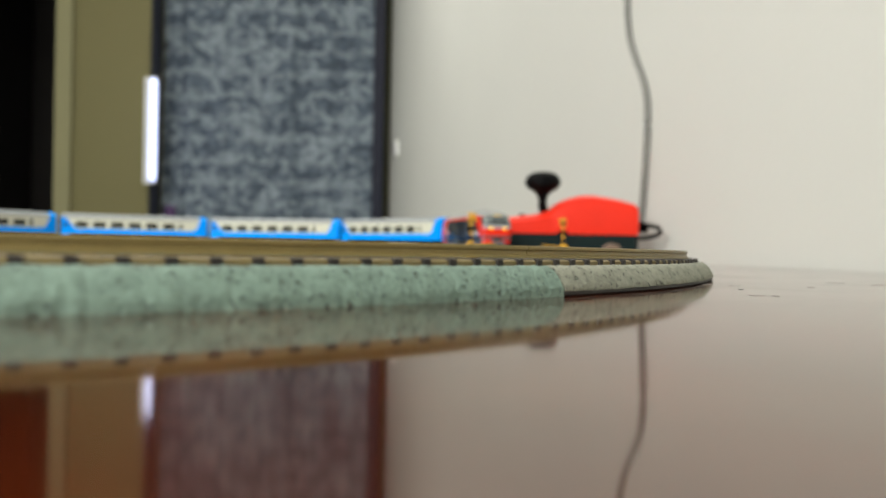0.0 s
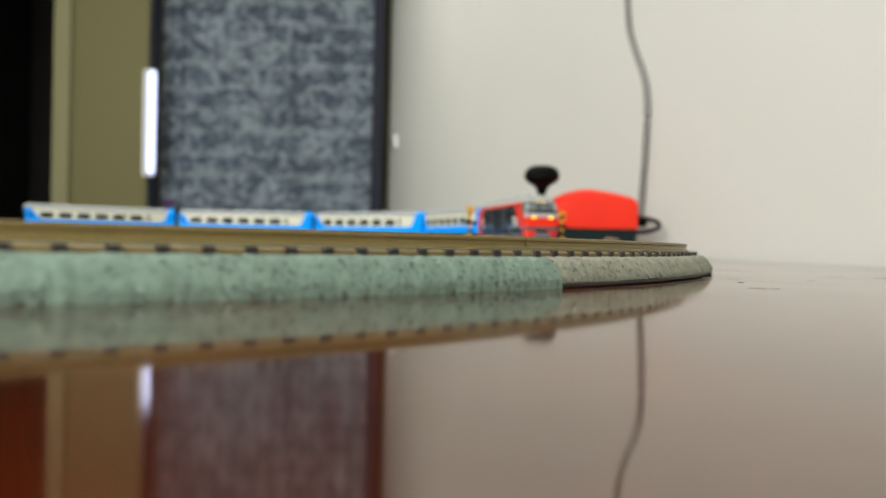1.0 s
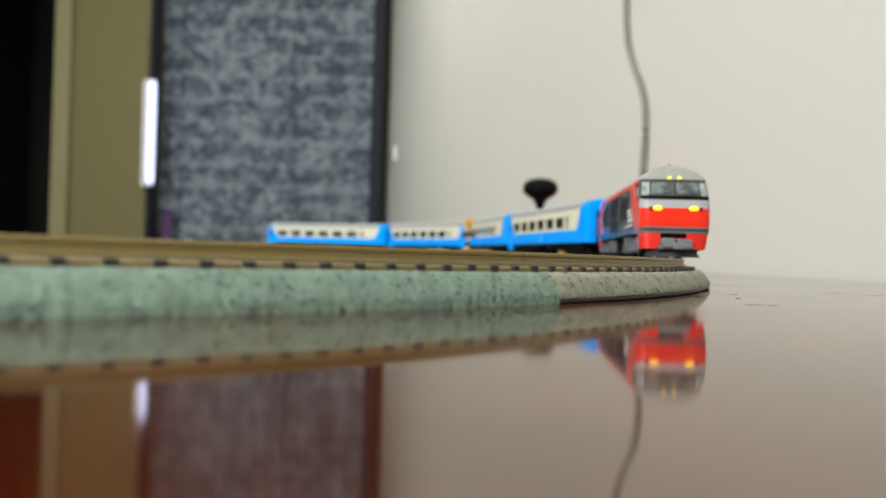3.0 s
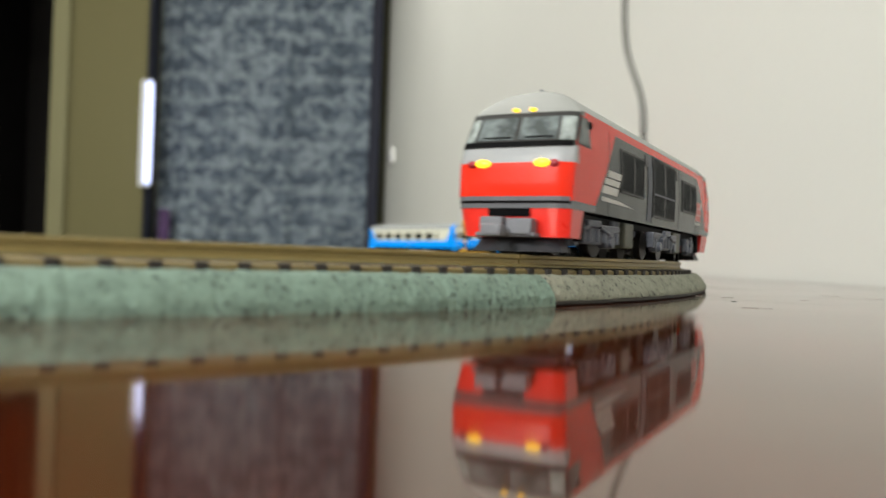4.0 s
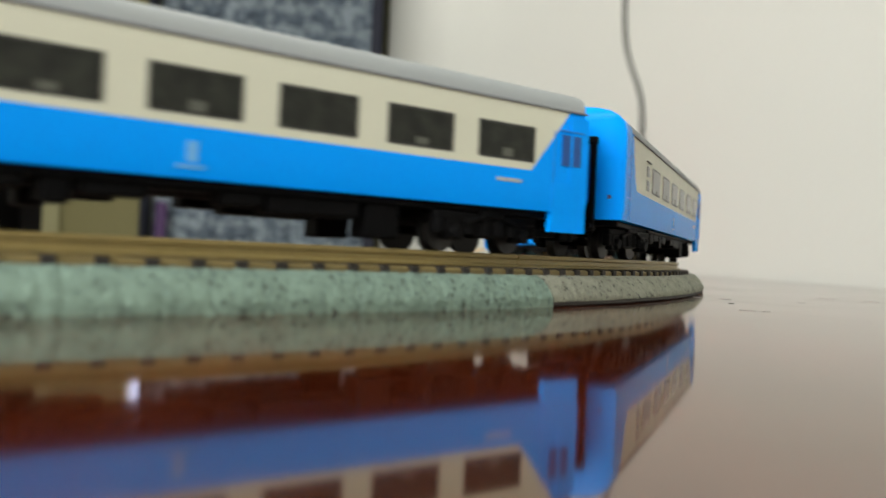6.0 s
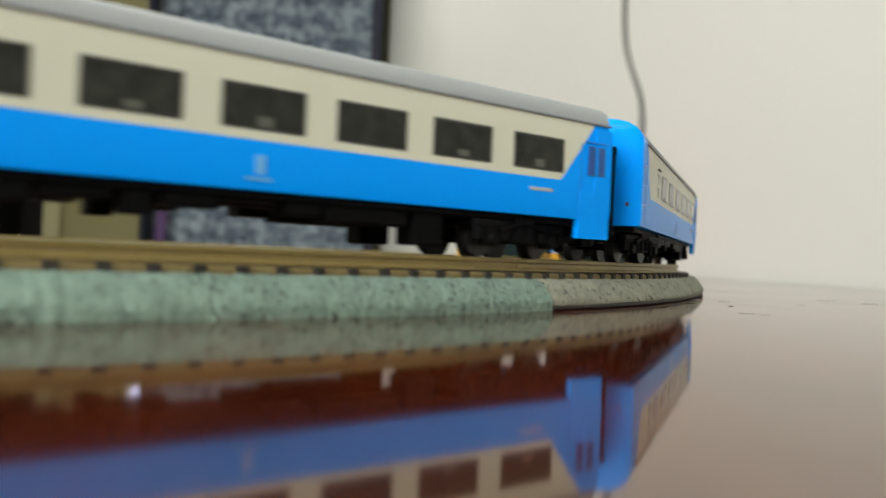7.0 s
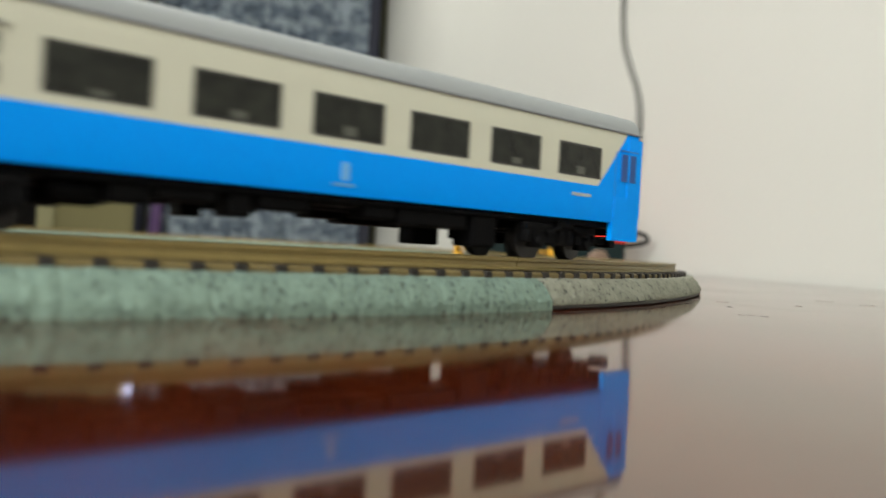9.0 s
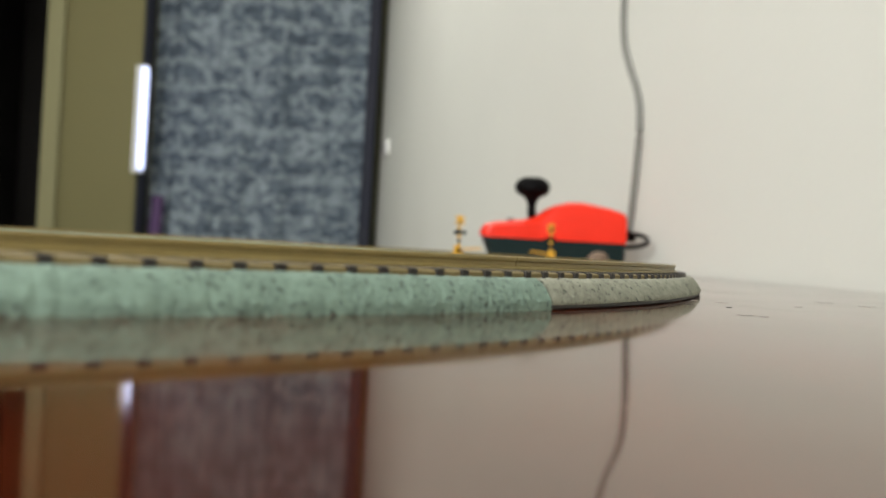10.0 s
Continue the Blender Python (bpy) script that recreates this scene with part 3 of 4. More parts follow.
def bogie(parent, x, style):
    """A turning truck with side frames, springs and axle boxes."""
    w = 8.2 if style == "loco" else 7.6
    m = BOGIE_GREY if style == "loco" else BLACK
    a = 7.0 if style == "loco" else 7.4
    bm = boxes((-10.5, 10.5, -4, 4, 4.4, 6.2), (-2.5, 2.5, -6.5, 6.5, 4.0, 5.6), bevel=0.2)
    for sgn in (-1, 1):
        y0, y1 = sorted((sgn * (w - 1.5), sgn * w))
        for d in ((-11, 11, y0, y1, 4.3, 5.5), (-3.6, 3.6, y0, y1, 2.1, 4.4), (-a - 1.9, -a + 1.9, y0, y1, 1.6, 4.5), (a - 1.9, a + 1.9, y0, y1, 1.6, 4.5),
                  (-2.6, 2.6, sgn * w - 0.3, sgn * w + 0.5, 4.9, 6.1), (-10.9, -9.7, y0, y1, 2.4, 4.4), (9.7, 10.9, y0, y1, 2.4, 4.4)):
            add_box(bm, *[q * MM for q in d], bevel=0.25 * MM)
        for xx in (-a, a):
            add_rod(bm, (xx * MM, (sgn * w - 0.2 * sgn) * MM, 2.7 * MM), (xx * MM, (sgn * w + 0.6 * sgn) * MM, 2.7 * MM), 1.15 * MM, 0.9 * MM, 14)
        for xx in (-a + 2.7, a - 2.7, -1.6, 1.6):
            add_rod(bm, (xx * MM, sgn * (w - 0.2) * MM, 2.5 * MM), (xx * MM, sgn * (w - 0.2) * MM, 4.7 * MM), 0.75 * MM, n=10)
        add_rod(bm, ((-a + 1.5) * MM, sgn * (w + 0.35) * MM, 4.0 * MM), ((-2.0) * MM, sgn * (w + 0.35) * MM, 5.0 * MM), 0.35 * MM, n=8)
        add_rod(bm, ((a - 1.5) * MM, sgn * (w + 0.35) * MM, 4.0 * MM), ((2.0) * MM, sgn * (w + 0.35) * MM, 5.0 * MM), 0.35 * MM, n=8)
    ob = part("bogie", bm, m, parent, "grey moulded bogie side frames" if style == "loco" else "black bogie")
    ob.matrix_basis = pose(x * MM, 0, 0)
    wheelset_parts(ob, (-a, a), 2.85)
    return ob


# the locomotive's outline
LOCO_W = [(2.6, 9.0), (7.0, 9.55), (14.5, 9.7), (17, 9.6), (22.3, 9.15), (23.2, 8.3), (24.4, 6.9), (25.6, 5.0), (26.35, 2.9), (26.8, 0.4)]
LOCO_BACK = [(2.6, 1.4), (8.0, 0.3), (9.2, 0.0), (14.6, 0.4), (17.0, 1.3), (22.3, 4.3), (23.2, 5.0), (24.4, 6.3), (25.6, 8.0), (26.8, 11.5)]


REAR = 2.4      # how much farther the rear nose reaches


def reach(end):
    return 0.0 if end > 0 else REAR


def loco_nose(y, z):
    """How far ahead the end face stands at a width and height."""
    w = interp(z, LOCO_W)
    return 58.0 - interp(z, LOCO_BACK) - 1.6 * min(1, abs(y) / w) ** 8


def loco_outline(z):
    w = interp(z, LOCO_W)
    ys = [math.sin(math.pi / 2 * k / 8) * w for k in range(-8, 9)]
    front = [(loco_nose(y, z) * MM, y * MM, z * MM) for y in ys]
    return front + [(-x - REAR * MM, y, z_) for x, y, z_ in reversed(front)]


def nose_patch(y0, y1, z0, z1, lift=0.15, thick=0.3, end=1, ny=8, nz=4, rel=False):
    bm = bmesh.new()
    grids = []
    for l in (lift, lift - thick):
        rows = []
        for j in range(nz + 1):
            z = z0 + (z1 - z0) * j / nz
            k = interp(z, LOCO_W) if rel else 1.0
            rows.append([bm.verts.new((end * (loco_nose(y, z) + l + reach(end)) * MM, y * MM, z * MM)) for y in [k * (y0 + (y1 - y0) * i / ny) for i in range(ny + 1)]])
        grids.append(rows)
    f, b = grids
    for j in range(nz):
        for i in range(ny):
            bm.faces.new((f[j][i], f[j][i + 1], f[j + 1][i + 1], f[j + 1][i]))
            bm.faces.new((b[j][i], b[j + 1][i], b[j + 1][i + 1], b[j][i + 1]))
    edge = [(0, i) for i in range(ny)] + [(j, ny) for j in range(nz)] + [(nz, i) for i in range(ny, 0, -1)] + [(j, 0) for j in range(nz, 0, -1)]
    for (j, i), (jj, ii) in zip(edge, edge[1:] + edge[:1]):
        bm.faces.new((f[j][i], b[j][i], b[jj][ii], f[jj][ii]))
    return bm


def side_plate(x0, x1, z0, z1, sgn, lift=0.12, thick=0.5, table=None, bevel=0.0):
    """A flat plate on a vehicle's side, following its slight lean."""
    tb = table or LOCO_W
    zs = [z0] + [q for q, _ in tb if z0 + 0.2 < q < z1 - 0.2] + [z1]
    bm = bmesh.new()
    grids = [[[bm.verts.new((x * MM, sgn * (interp(z, tb) + l) * MM, z * MM)) for x in (x0, x1)] for z in zs] for l in (lift, lift - thick)]
    f, k = grids
    for i in range(len(zs) - 1):
        bm.faces.new((f[i][0], f[i][1], f[i + 1][1], f[i + 1][0]))
        bm.faces.new((k[i][0], k[i + 1][0], k[i + 1][1], k[i][1]))
        for e in (0, 1):
            bm.faces.new((f[i][e], f[i + 1][e], k[i + 1][e], k[i][e]))
    for i in (0, -1):
        bm.faces.new((f[i][0], f[i][1], k[i][1], k[i][0]))
    return bm


def slant_plate(corners, sgn, lift, table):
    bm = bmesh.new()
    n = len(corners)
    vs = [bm.verts.new((x * MM, sgn * (interp(z, table) + l) * MM, z * MM)) for l in (lift, lift - 0.4) for x, z in corners]
    bm.faces.new(vs[:n]), bm.faces.new(vs[:n - 1:-1])
    for k in range(n):
        bm.faces.new((vs[k], vs[(k + 1) % n], vs[n + (k + 1) % n], vs[n + k]))
    return bm


def grille(x0, x1, z0, z1, sgn, parent, bars):
    ob = part("grille", side_plate(x0, x1, z0, z1, sgn, 0.1), GRILLE, parent, "dark ribbed intake grille")
    bm = bmesh.new()
    n = bars
    for k in range(n):
        x = x0 + (x1 - x0) * (k + 0.5) / n
        tmp = side_plate(x - 0.14, x + 0.14, z0 + 0.3, z1 - 0.3, sgn, 0.22, 0.3)
        me = bpy.data.meshes.new("tmp")
        tmp.to_mesh(me)
        tmp.free()
        bm.from_mesh(me)
        bpy.data.meshes.remove(me)
    part("ribs", bm, RIB, ob)
    for d in ((x0 - 0.25, x1 + 0.25, z1, z1 + 0.35), (x0 - 0.25, x1 + 0.25, z0 - 0.35, z0), (x0 - 0.35, x0, z0, z1), (x1, x1 + 0.35, z0, z1)):
        part("grille_frame", side_plate(*d, sgn, 0.24, 0.5), FRAME, ob)


def locomotive():
    root = new("model_locomotive")
    tagged(root, "red and grey model diesel locomotive with lit yellow headlights", "locomotive")
    levels = [7.0, 8.0, 9.2, 11, 13, 14.6, 15.8, 17, 18.5, 20, 21.2, 22.3, 22.7, 23.2, 23.8, 24.4, 25.0, 25.6, 26.0, 26.35, 26.6, 26.8]
    part("body", stack(levels, loco_outline), LOCO_PAINT, root, smooth=28)
    part("underframe", boxes((-55, 55, -7.5, 7.5, 5.6, 7.0), (-56, 56, -2, 2, 4.5, 5.8), bevel=0.2), BLACK, root)
    for end in (1, -1):
        # valance, coupler and plough
        def outline(z, end=end):
            w = interp(z, LOCO_W) - 0.15
            ys = [math.sin(math.pi / 2 * k / 8) * w for k in range(-8, 9)]
            fr = [(end * (loco_nose(y, z) - 0.2 + reach(end)) * MM, y * MM, z * MM) for y in ys]
            return fr + [(end * 50.2 * MM, w * MM, z * MM), (end * 50.2 * MM, -w * MM, z * MM)]
        part("valance", stack([2.7, 3.2, 4.5, 6, 7.4, 8.0], outline), RED, root, "glossy red lower front skirt")
        # flat black patch in place of the dark inside of the coupler recess
        part("coupler_recess_patch", nose_patch(-3.9, 3.1, 5.8, 7.0, 0.1, 0.8, end), BLACK, root)
        bm = boxes((57.2, 60.2, -4.2, -0.4, 3.0, 5.6), (57.2, 60.0, 0.1, 4.4, 2.9, 5.4), (56.6, 59.6, -5.2, 4.8, 2.6, 3.3), bevel=0.35)
        add_rod(bm, (59 * MM, 0, 3.4 * MM), (64.5 * MM, 0, 3.4 * MM), 0.9 * MM, n=10)
        add_box(bm, 63.2 * MM, 65.4 * MM, -1.7 * MM, 1.7 * MM, 2.5 * MM, 4.3 * MM, 0.4 * MM)
        if end < 0:
            bmesh.ops.rotate(bm, verts=bm.verts, cent=(0, 0, 0), matrix=Matrix.Rotation(math.pi, 3, "Z"))
            bmesh.ops.translate(bm, verts=bm.verts, vec=(-REAR * MM, 0, 0))
        part("coupler", bm, LIGHT_GREY, root, "grey moulded coupler block")

        def plough(z, end=end):
            w = 6.6 + 0.5 * (2.6 - z)
            ys = [w * k / 6 for k in range(-6, 7)]
            return [(end * (57.2 + reach(end) + 0.5 * (2.6 - z) - 3.5 * abs(y / w) ** 2) * MM, y * MM, z * MM) for y in ys] + [(end * 51 * MM, w * MM, z * MM), (end * 51 * MM, -w * MM, z * MM)]
        part("plough", stack([0.5, 1.2, 2.6], plough), PLOUGH, root)
        # windscreen: two panes in a dark frame
        part("windscreen_frame", nose_patch(-1.0, 1.0, 16.5, 22.0, 0.08, 0.5, end, 32, 6, True), FRAME, root)
        for y0, y1 in ((-0.70, -0.04), (0.04, 0.70)):
            part("windscreen", nose_patch(y0, y1, 17.5, 21.2, 0.16, 0.3, end, 14, 5, True), SCREEN, root, "windscreen pane, its pale sheen put into the colour")
        for y0, y1 in ((-0.97, -0.75), (0.75, 0.97)):
            part("corner_pane", nose_patch(y0, y1, 17.3, 21.2, 0.16, 0.3, end, 8, 5, True), PALE_GLASS, root, "corner window pane, painted pale as the bright wall seen through")
        part("wiper", nose_patch(-5.6, -0.8, 17.8, 18.0, 0.4, 0.2, end), BLACK, root)
        part("wiper", nose_patch(1.6, 6.2, 17.8, 18.0, 0.4, 0.2, end), BLACK, root)
        part("sill_strip", nose_patch(-9.2, 9.2, 16.35, 17.2, 0.3, 0.4, end, 16), BLACK, root)
        part("nose_strip", nose_patch(-9.3, 9.3, 8.1, 8.75, 0.22, 0.4, end, 16), LIGHT_GREY, root)
        # shadow below the nose strip, put in as a thin black strip
        part("nose_strip_shadow", nose_patch(-9.3, 9.3, 7.75, 8.1, 0.1, 0.3, end, 16), BLACK, root)
        for sgn in (-1, 1):
            for y, z, ry, rz, mat, nm in ((sgn * 4.95, 13.75, 1.35, 0.66, LAMP_YELLOW if end > 0 else LAMP_RED, "headlight"), (sgn * 6.9, 13.7, 0.75, 0.6, LAMP_RED, "tail_light"),
                                          (sgn * 1.45 + 0.2, 22.5, 0.62, 0.36, LAMP_YELLOW if end > 0 else SCREEN, "roof_light")):
                bm = bmesh.new()
                bmesh.ops.create_uvsphere(bm, u_segments=16, v_segments=10, radius=1)
                for v in bm.verts:
                    v.co = Vector((end * (loco_nose(y, z) + reach(end) + 0.05 + 0.55 * v.co.x) * MM, (y + ry * v.co.y) * MM, (z + rz * v.co.z) * MM))
                part(nm, bm, mat, root, {"headlight": "round lit yellow headlight"}.get(nm, "") if end > 0 else "")
            if end > 0:
                part("cab_window", slant_plate([(end * q, z) for q, z in ((48.6, 17.2), (54.2, 17.2), (52.0, 20.9), (49.2, 20.9))], sgn, 0.1, LOCO_W), SCREEN, root, "dark cab side window")
                part("cab_window_frame", slant_plate([(end * q, z) for q, z in ((48.2, 16.8), (54.9, 16.8), (52.4, 21.3), (48.8, 21.3))], sgn, 0.04, LOCO_W), FRAME, root)
                part("mirror", boxes((*sorted((end * 47.9, end * 48.8)), *sorted((sgn * 9.0, sgn * 9.7)), 19.9, 21.0), bevel=0.2), BLACK, root)
            part("step", boxes((*sorted((end * 47.0, end * 49.8)), *sorted((sgn * 7.4, sgn * 8.6)), 2.4, 6.9), bevel=0.3), BLACK, root)
    for sgn in (-1, 1):
        grille(14.3, 30.0, 11.9, 18.9, sgn, root, 24)
        grille(-3.8, 5.7, 9.0, 20.4, sgn, root, 15)
        grille(-14.2, -4.6, 9.0, 20.4, sgn, root, 14)
        grille(-38.9, -23.1, 11.9, 18.5, sgn, root, 24)
        part("grille_bar", side_plate(-14.2, 5.7, 13.1, 13.45, sgn, 0.3), PANEL_GREY, root)
        part("louvre_bar", side_plate(21.8, 22.5, 11.9, 18.9, sgn, 0.35), FRAME, root)
        part("louvre_bar", side_plate(-31.4, -30.7, 11.9, 18.5, sgn, 0.35), FRAME, root)
        part("side_door", side_plate(7.2, 10.4, 7.6, 20.6, sgn, 0.1), PANEL_GREY, root, "bluish grey side door")
        for x in (11.6, -17.2):
            part("vent", side_plate(x - 0.8, x + 0.8, 18.2, 20.4, sgn, 0.14), FRAME, root)
        for x in (6.2, 10.9, 37.5, -19.5, -40.0):
            part("panel_seam", side_plate(x - 0.08, x + 0.08, 7.2, 20.8, sgn, 0.05), FRAME, root)
        # the owner's marks as plain shapes
        for z0, z1, a0, a1 in ((10.6, 11.9, 32.6, 41.6), (12.2, 13.2, 31.6, 40.4), (13.5, 14.6, 30.8, 38.6)):
            part("white_block_mark", slant_plate([(a0, z0), (a1, z0), (a1 - 0.8, z1), (a0 - 0.8, z1)], sgn, 0.08, LOCO_W), WHITE, root, "plain white printed bar")
        part("white_flash_mark", slant_plate([(21.2, 9.2), (41.6, 9.3), (41.2, 10.0), (32.0, 9.9)], sgn, 0.08, LOCO_W), WHITE, root, "white printed flash")
        part("mark_ground", side_plate(-46.2, -39.3, 10.2, 15.0, sgn, 0.06), WHITE, root)
        for k in range(3):
            part("red_block_mark", side_plate(-46.1 + (k == 2) * 1.4, -39.4, 10.3 + k * 1.6, 11.7 + k * 1.6, sgn, 0.09), PINK, root, "pale red printed bar")
        part("white_bar_mark", side_plate(-46.2, -39.3, 9.4, 9.85, sgn, 0.09), WHITE, root)
        part("cab_door", side_plate(-55.6, -53.2, 9.2, 20.9, sgn, 0.06), RED, root)
        part("door_window", side_plate(-55.0, -53.8, 17.0, 20.4, sgn, 0.12), SCREEN, root)
        for x0, x1 in ((18.0, 24.0), (-24.5, -17.5)):
            part("fuel_tank", boxes((x0, x1, *sorted((sgn * 4.0, sgn * 9.0)), 1.9, 6.6), bevel=0.4), TANK_GREY, root)
        for x in (26.5, 29.0, -14.5, -27.5):
            part("air_cylinder", add_rod(bmesh.new(), (x * MM, sgn * 7.6 * MM, 2.4 * MM), (x * MM, sgn * 7.6 * MM, 6.5 * MM), 0.9 * MM, n=12), BOGIE_GREY, root)
    part("roof_horn", lathe([(0.0004, 0.0260), (0.0004, 0.0270), (0.0002, 0.0272)], 10, (0.046, 0, 0)), LIGHT_GREY, root)
    for x0, x1 in ((-40, -28), (-20, -4), (4, 20), (30, 40)):
        part("roof_hatch", stack([25.4, 26.65, 26.75], lambda z, a=x0, b=x1: [(a * MM, -2.6 * MM, z * MM), (b * MM, -2.6 * MM, z * MM), (b * MM, 2.6 * MM, z * MM), (a * MM, 2.6 * MM, z * MM)]),
             LIGHT_GREY, root, "pale grey roof hatch")
    bogies = [bogie(root, x, "loco") for x in (40, 0, -40)]
    root.scale = (1, 1, 1.03)
    return root, bogies


COACH_W = [(6.6, 9.2), (8.4, 9.4), (20.6, 9.4), (21.9, 9.3), (23.1, 8.9), (24.1, 8.1), (25.0, 6.6), (25.6, 4.3), (25.95, 0.4)]
COACH_HALF = 63.8


def coach_outline(z):
    w = interp(z, COACH_W)
    ys = [math.sin(math.pi / 2 * k / 8) * w for k in range(-8, 9)]
    top = 0.5 * max(0, (z - 23.6) / 1.8) ** 3
    fr = [((COACH_HALF - top - 1.1 * (abs(y) / 9.4) ** 9) * MM, y * MM, z * MM) for y in ys]
    return fr + [(-x + 0.85 * MM, y, z_) for x, y, z_ in reversed(fr)]


def coach():
    root = new("model_coach")
    tagged(root, "bright blue and cream model passenger coach with grey roof", "railway coach", "coaches of the train")
    levels = [6.6, 7.4, 8.4, 11, 13.8, 16, 19, 20.6, 21.3, 21.9, 22.3, 22.6, 23.1, 23.6, 24.1, 24.6, 25.0, 25.3, 25.6, 25.8, 25.95]
    part("body", stack(levels, coach_outline), COACH_PAINT, root, smooth=28)
    part("underframe", boxes((-60, 60, -7.8, 7.8, 5.6, 6.6), (-56, 56, -1.6, 1.6, 5.0, 6.2), bevel=0.2), BLACK, root)
    for sgn in (-1, 1):
        for k in range(6):
            x = 34.0 - 14.98 * k
            fr = part("window", side_plate(x - 10.65, x, 13.4, 18.55, sgn, 0.05, 0.5, COACH_W), FRAME, root, "dark framed side window")
            part("pane", side_plate(x - 10.35, x - 0.3, 13.7, 18.25, sgn, 0.09, 0.3, COACH_W), GLASS, fr)
            if k != 3:
                part("seat_back", side_plate(x - 6.4, x - 4.4, 13.8, 14.4 + 0.3 * (k % 3), sgn, 0.1, 0.2, COACH_W), TANK_GREY, fr)
        for z0, z1 in ((13.5, 15.5), (16.2, 18.2)):
            part("small_window", side_plate(37.8, 41.0, z0, z1, sgn, 0.08, 0.4, COACH_W), GLASS, root, "small louvred window")
        part("rain_strip", side_plate(37.2, 41.6, 18.9, 19.15, sgn, 0.3, 0.6, COACH_W), FRAME, root)
        part("gutter", side_plate(-62.4, 56.8, 21.7, 21.95, sgn, 0.25, 0.6, COACH_W), LIGHT_GREY, root, "grey roof gutter")
        # rear entrance door with a deep skirt and two narrow lights
        dr = part("door", side_plate(-62.7, -58.8, 3.6, 21.0, sgn, 0.12, 1.4, COACH_W), BLUE, root, "blue entrance door reaching below the body")
        part("door_skirt", side_plate(-60.0, -55.5, 3.6, 11.0, sgn, 0.1, 1.0, COACH_W), BLUE, dr)
        for x in (-61.0, -58.7):
            part("door_light", side_plate(x, x + 1.6, 13.6, 18.2, sgn, 0.2, 0.3, COACH_W), DEEP_BLUE, dr)
        part("door_lintel", side_plate(-61.6, -56.4, 18.7, 18.9, sgn, 0.2, 0.3, COACH_W), DARK_BLUE, dr)
        part("door_seam", side_plate(-55.6, -55.45, 6.8, 18.6, sgn, 0.06, 0.3, COACH_W), DARK_BLUE, root)
        for z in (10.5, 14.0, 17.5):
            part("end_ladder_rung", side_plate(58.2, 61.0, z, z + 0.2, sgn, 0.08, 0.3, COACH_W), BLUE, root)
        part("end_seam", side_plate(57.9, 58.1, 6.9, 21.5, sgn, 0.05, 0.3, COACH_W), DARK_BLUE, root)
        part("number_bar", side_plate(-49.2, -44.5, 10.3, 10.8, sgn, 0.08, 0.3, COACH_W), SILVER_PRINT, root, "pale silver printed bar")
        part("crest_mark", side_plate(-1.5, -0.5, 8.4, 10.6, sgn, 0.08, 0.3, COACH_W), PALE_PRINT, root, "small pale printed mark")
        part("class_bar", side_plate(-2.5, 0.7, 7.7, 8.0, sgn, 0.08, 0.3, COACH_W), PALE_PRINT, root)
        for x0, x1, z0 in ((22.5, 27, 3.6), (15, 22, 4.3), (10.8, 13.6, 3.0), (3, 10, 4.1), (-4.5, 2.5, 5.2), (-10, -5, 4.0), (-23, -10.5, 3.5), (-29, -24, 1.2)):
            part("equipment_box", boxes((x0, x1, *sorted((sgn * 4.2, sgn * 8.4)), z0, 6.4), bevel=0.35), BLACK, root)
        part("air_tank", add_rod(bmesh.new(), (27.6 * MM, sgn * 6 * MM, 4.4 * MM), (32 * MM, sgn * 6 * MM, 4.4 * MM), 1.4 * MM), BLACK, root)
        part("pipe_run", add_rod(bmesh.new(), (-32 * MM, sgn * 8.6 * MM, 5.9 * MM), (32 * MM, sgn * 8.6 * MM, 5.9 * MM), 0.3 * MM, n=8), BLACK, root)
    for end in (1, -1):
        f = COACH_HALF if end > 0 else COACH_HALF - 0.85
        def ex(a, b, end=end):
            return sorted((end * a, end * b))
        gw = part("gangway", boxes((*ex(f - 0.5, f + 0.9), -4.6, -3.6, 4.6, 20.4), (*ex(f - 0.5, f + 0.9), 3.6, 4.6, 4.6, 20.4), (*ex(f - 0.5, f + 1.3), -4.8, 4.8, 19.2, 20.5), bevel=0.3),
                  BLACK, root, "black gangway frame round the end door")
        dr = part("end_door", boxes((*ex(f - 0.4, f + 0.2), -3.6, 3.6, 9.4, 19.2)), SHADED_DOOR_BLUE, gw, "blue end door, recess shade put into its colour")
        part("door_foot", boxes((*ex(f - 0.4, f + 0.5), -3.6, 3.6, 4.6, 9.4)), BLACK, gw)
        part("door_pane", boxes((*ex(f, f + 0.3), -0.4, 2.2, 13.0, 18.4), bevel=0.1), GLASS, gw)
        part("foot_plate", boxes((*ex(f - 1, f + 2.4), -4.4, 4.4, 5.0, 5.8), bevel=0.2), BLACK, gw)
        bm = boxes((*ex(f - 4, f + 3.2), -0.9, 0.9, 3.0, 4.2), (*ex(f + 2.2, f + 4.1), -1.7, 1.7, 2.5, 4.5), bevel=0.3)
        part("coupler", bm, BLACK, root)
        for y in (-6.9, 6.9):
            lamp = bmesh.new()
            add_rod(lamp, (end * (f - 0.9) * MM, y * MM, 10.4 * MM), (end * (f - 0.05) * MM, y * MM, 10.4 * MM), 0.38 * MM, n=12)
            part("tail_lamp", lamp, LAMP_DARK, root, "small unlit dark red tail lamp")
    return root, [bogie(root, 44, "coach"), bogie(root, -44, "coach")]


def slack(t):
    """The train's small surges, in metres ahead of a steady run."""
    rows = ((0, 1.5), (2.5, 0.5), (4.0, -1.5), (4.5, -0.7), (5.0, 1.3), (6.5, 0.7), (7.0, 1.7), (7.5, 1.9), (8.0, -1.4), (8.5, -1.0), (9.0, 0.9), (9.5, 0.6), (10, 0.6))
    return MM * interp(t, rows)


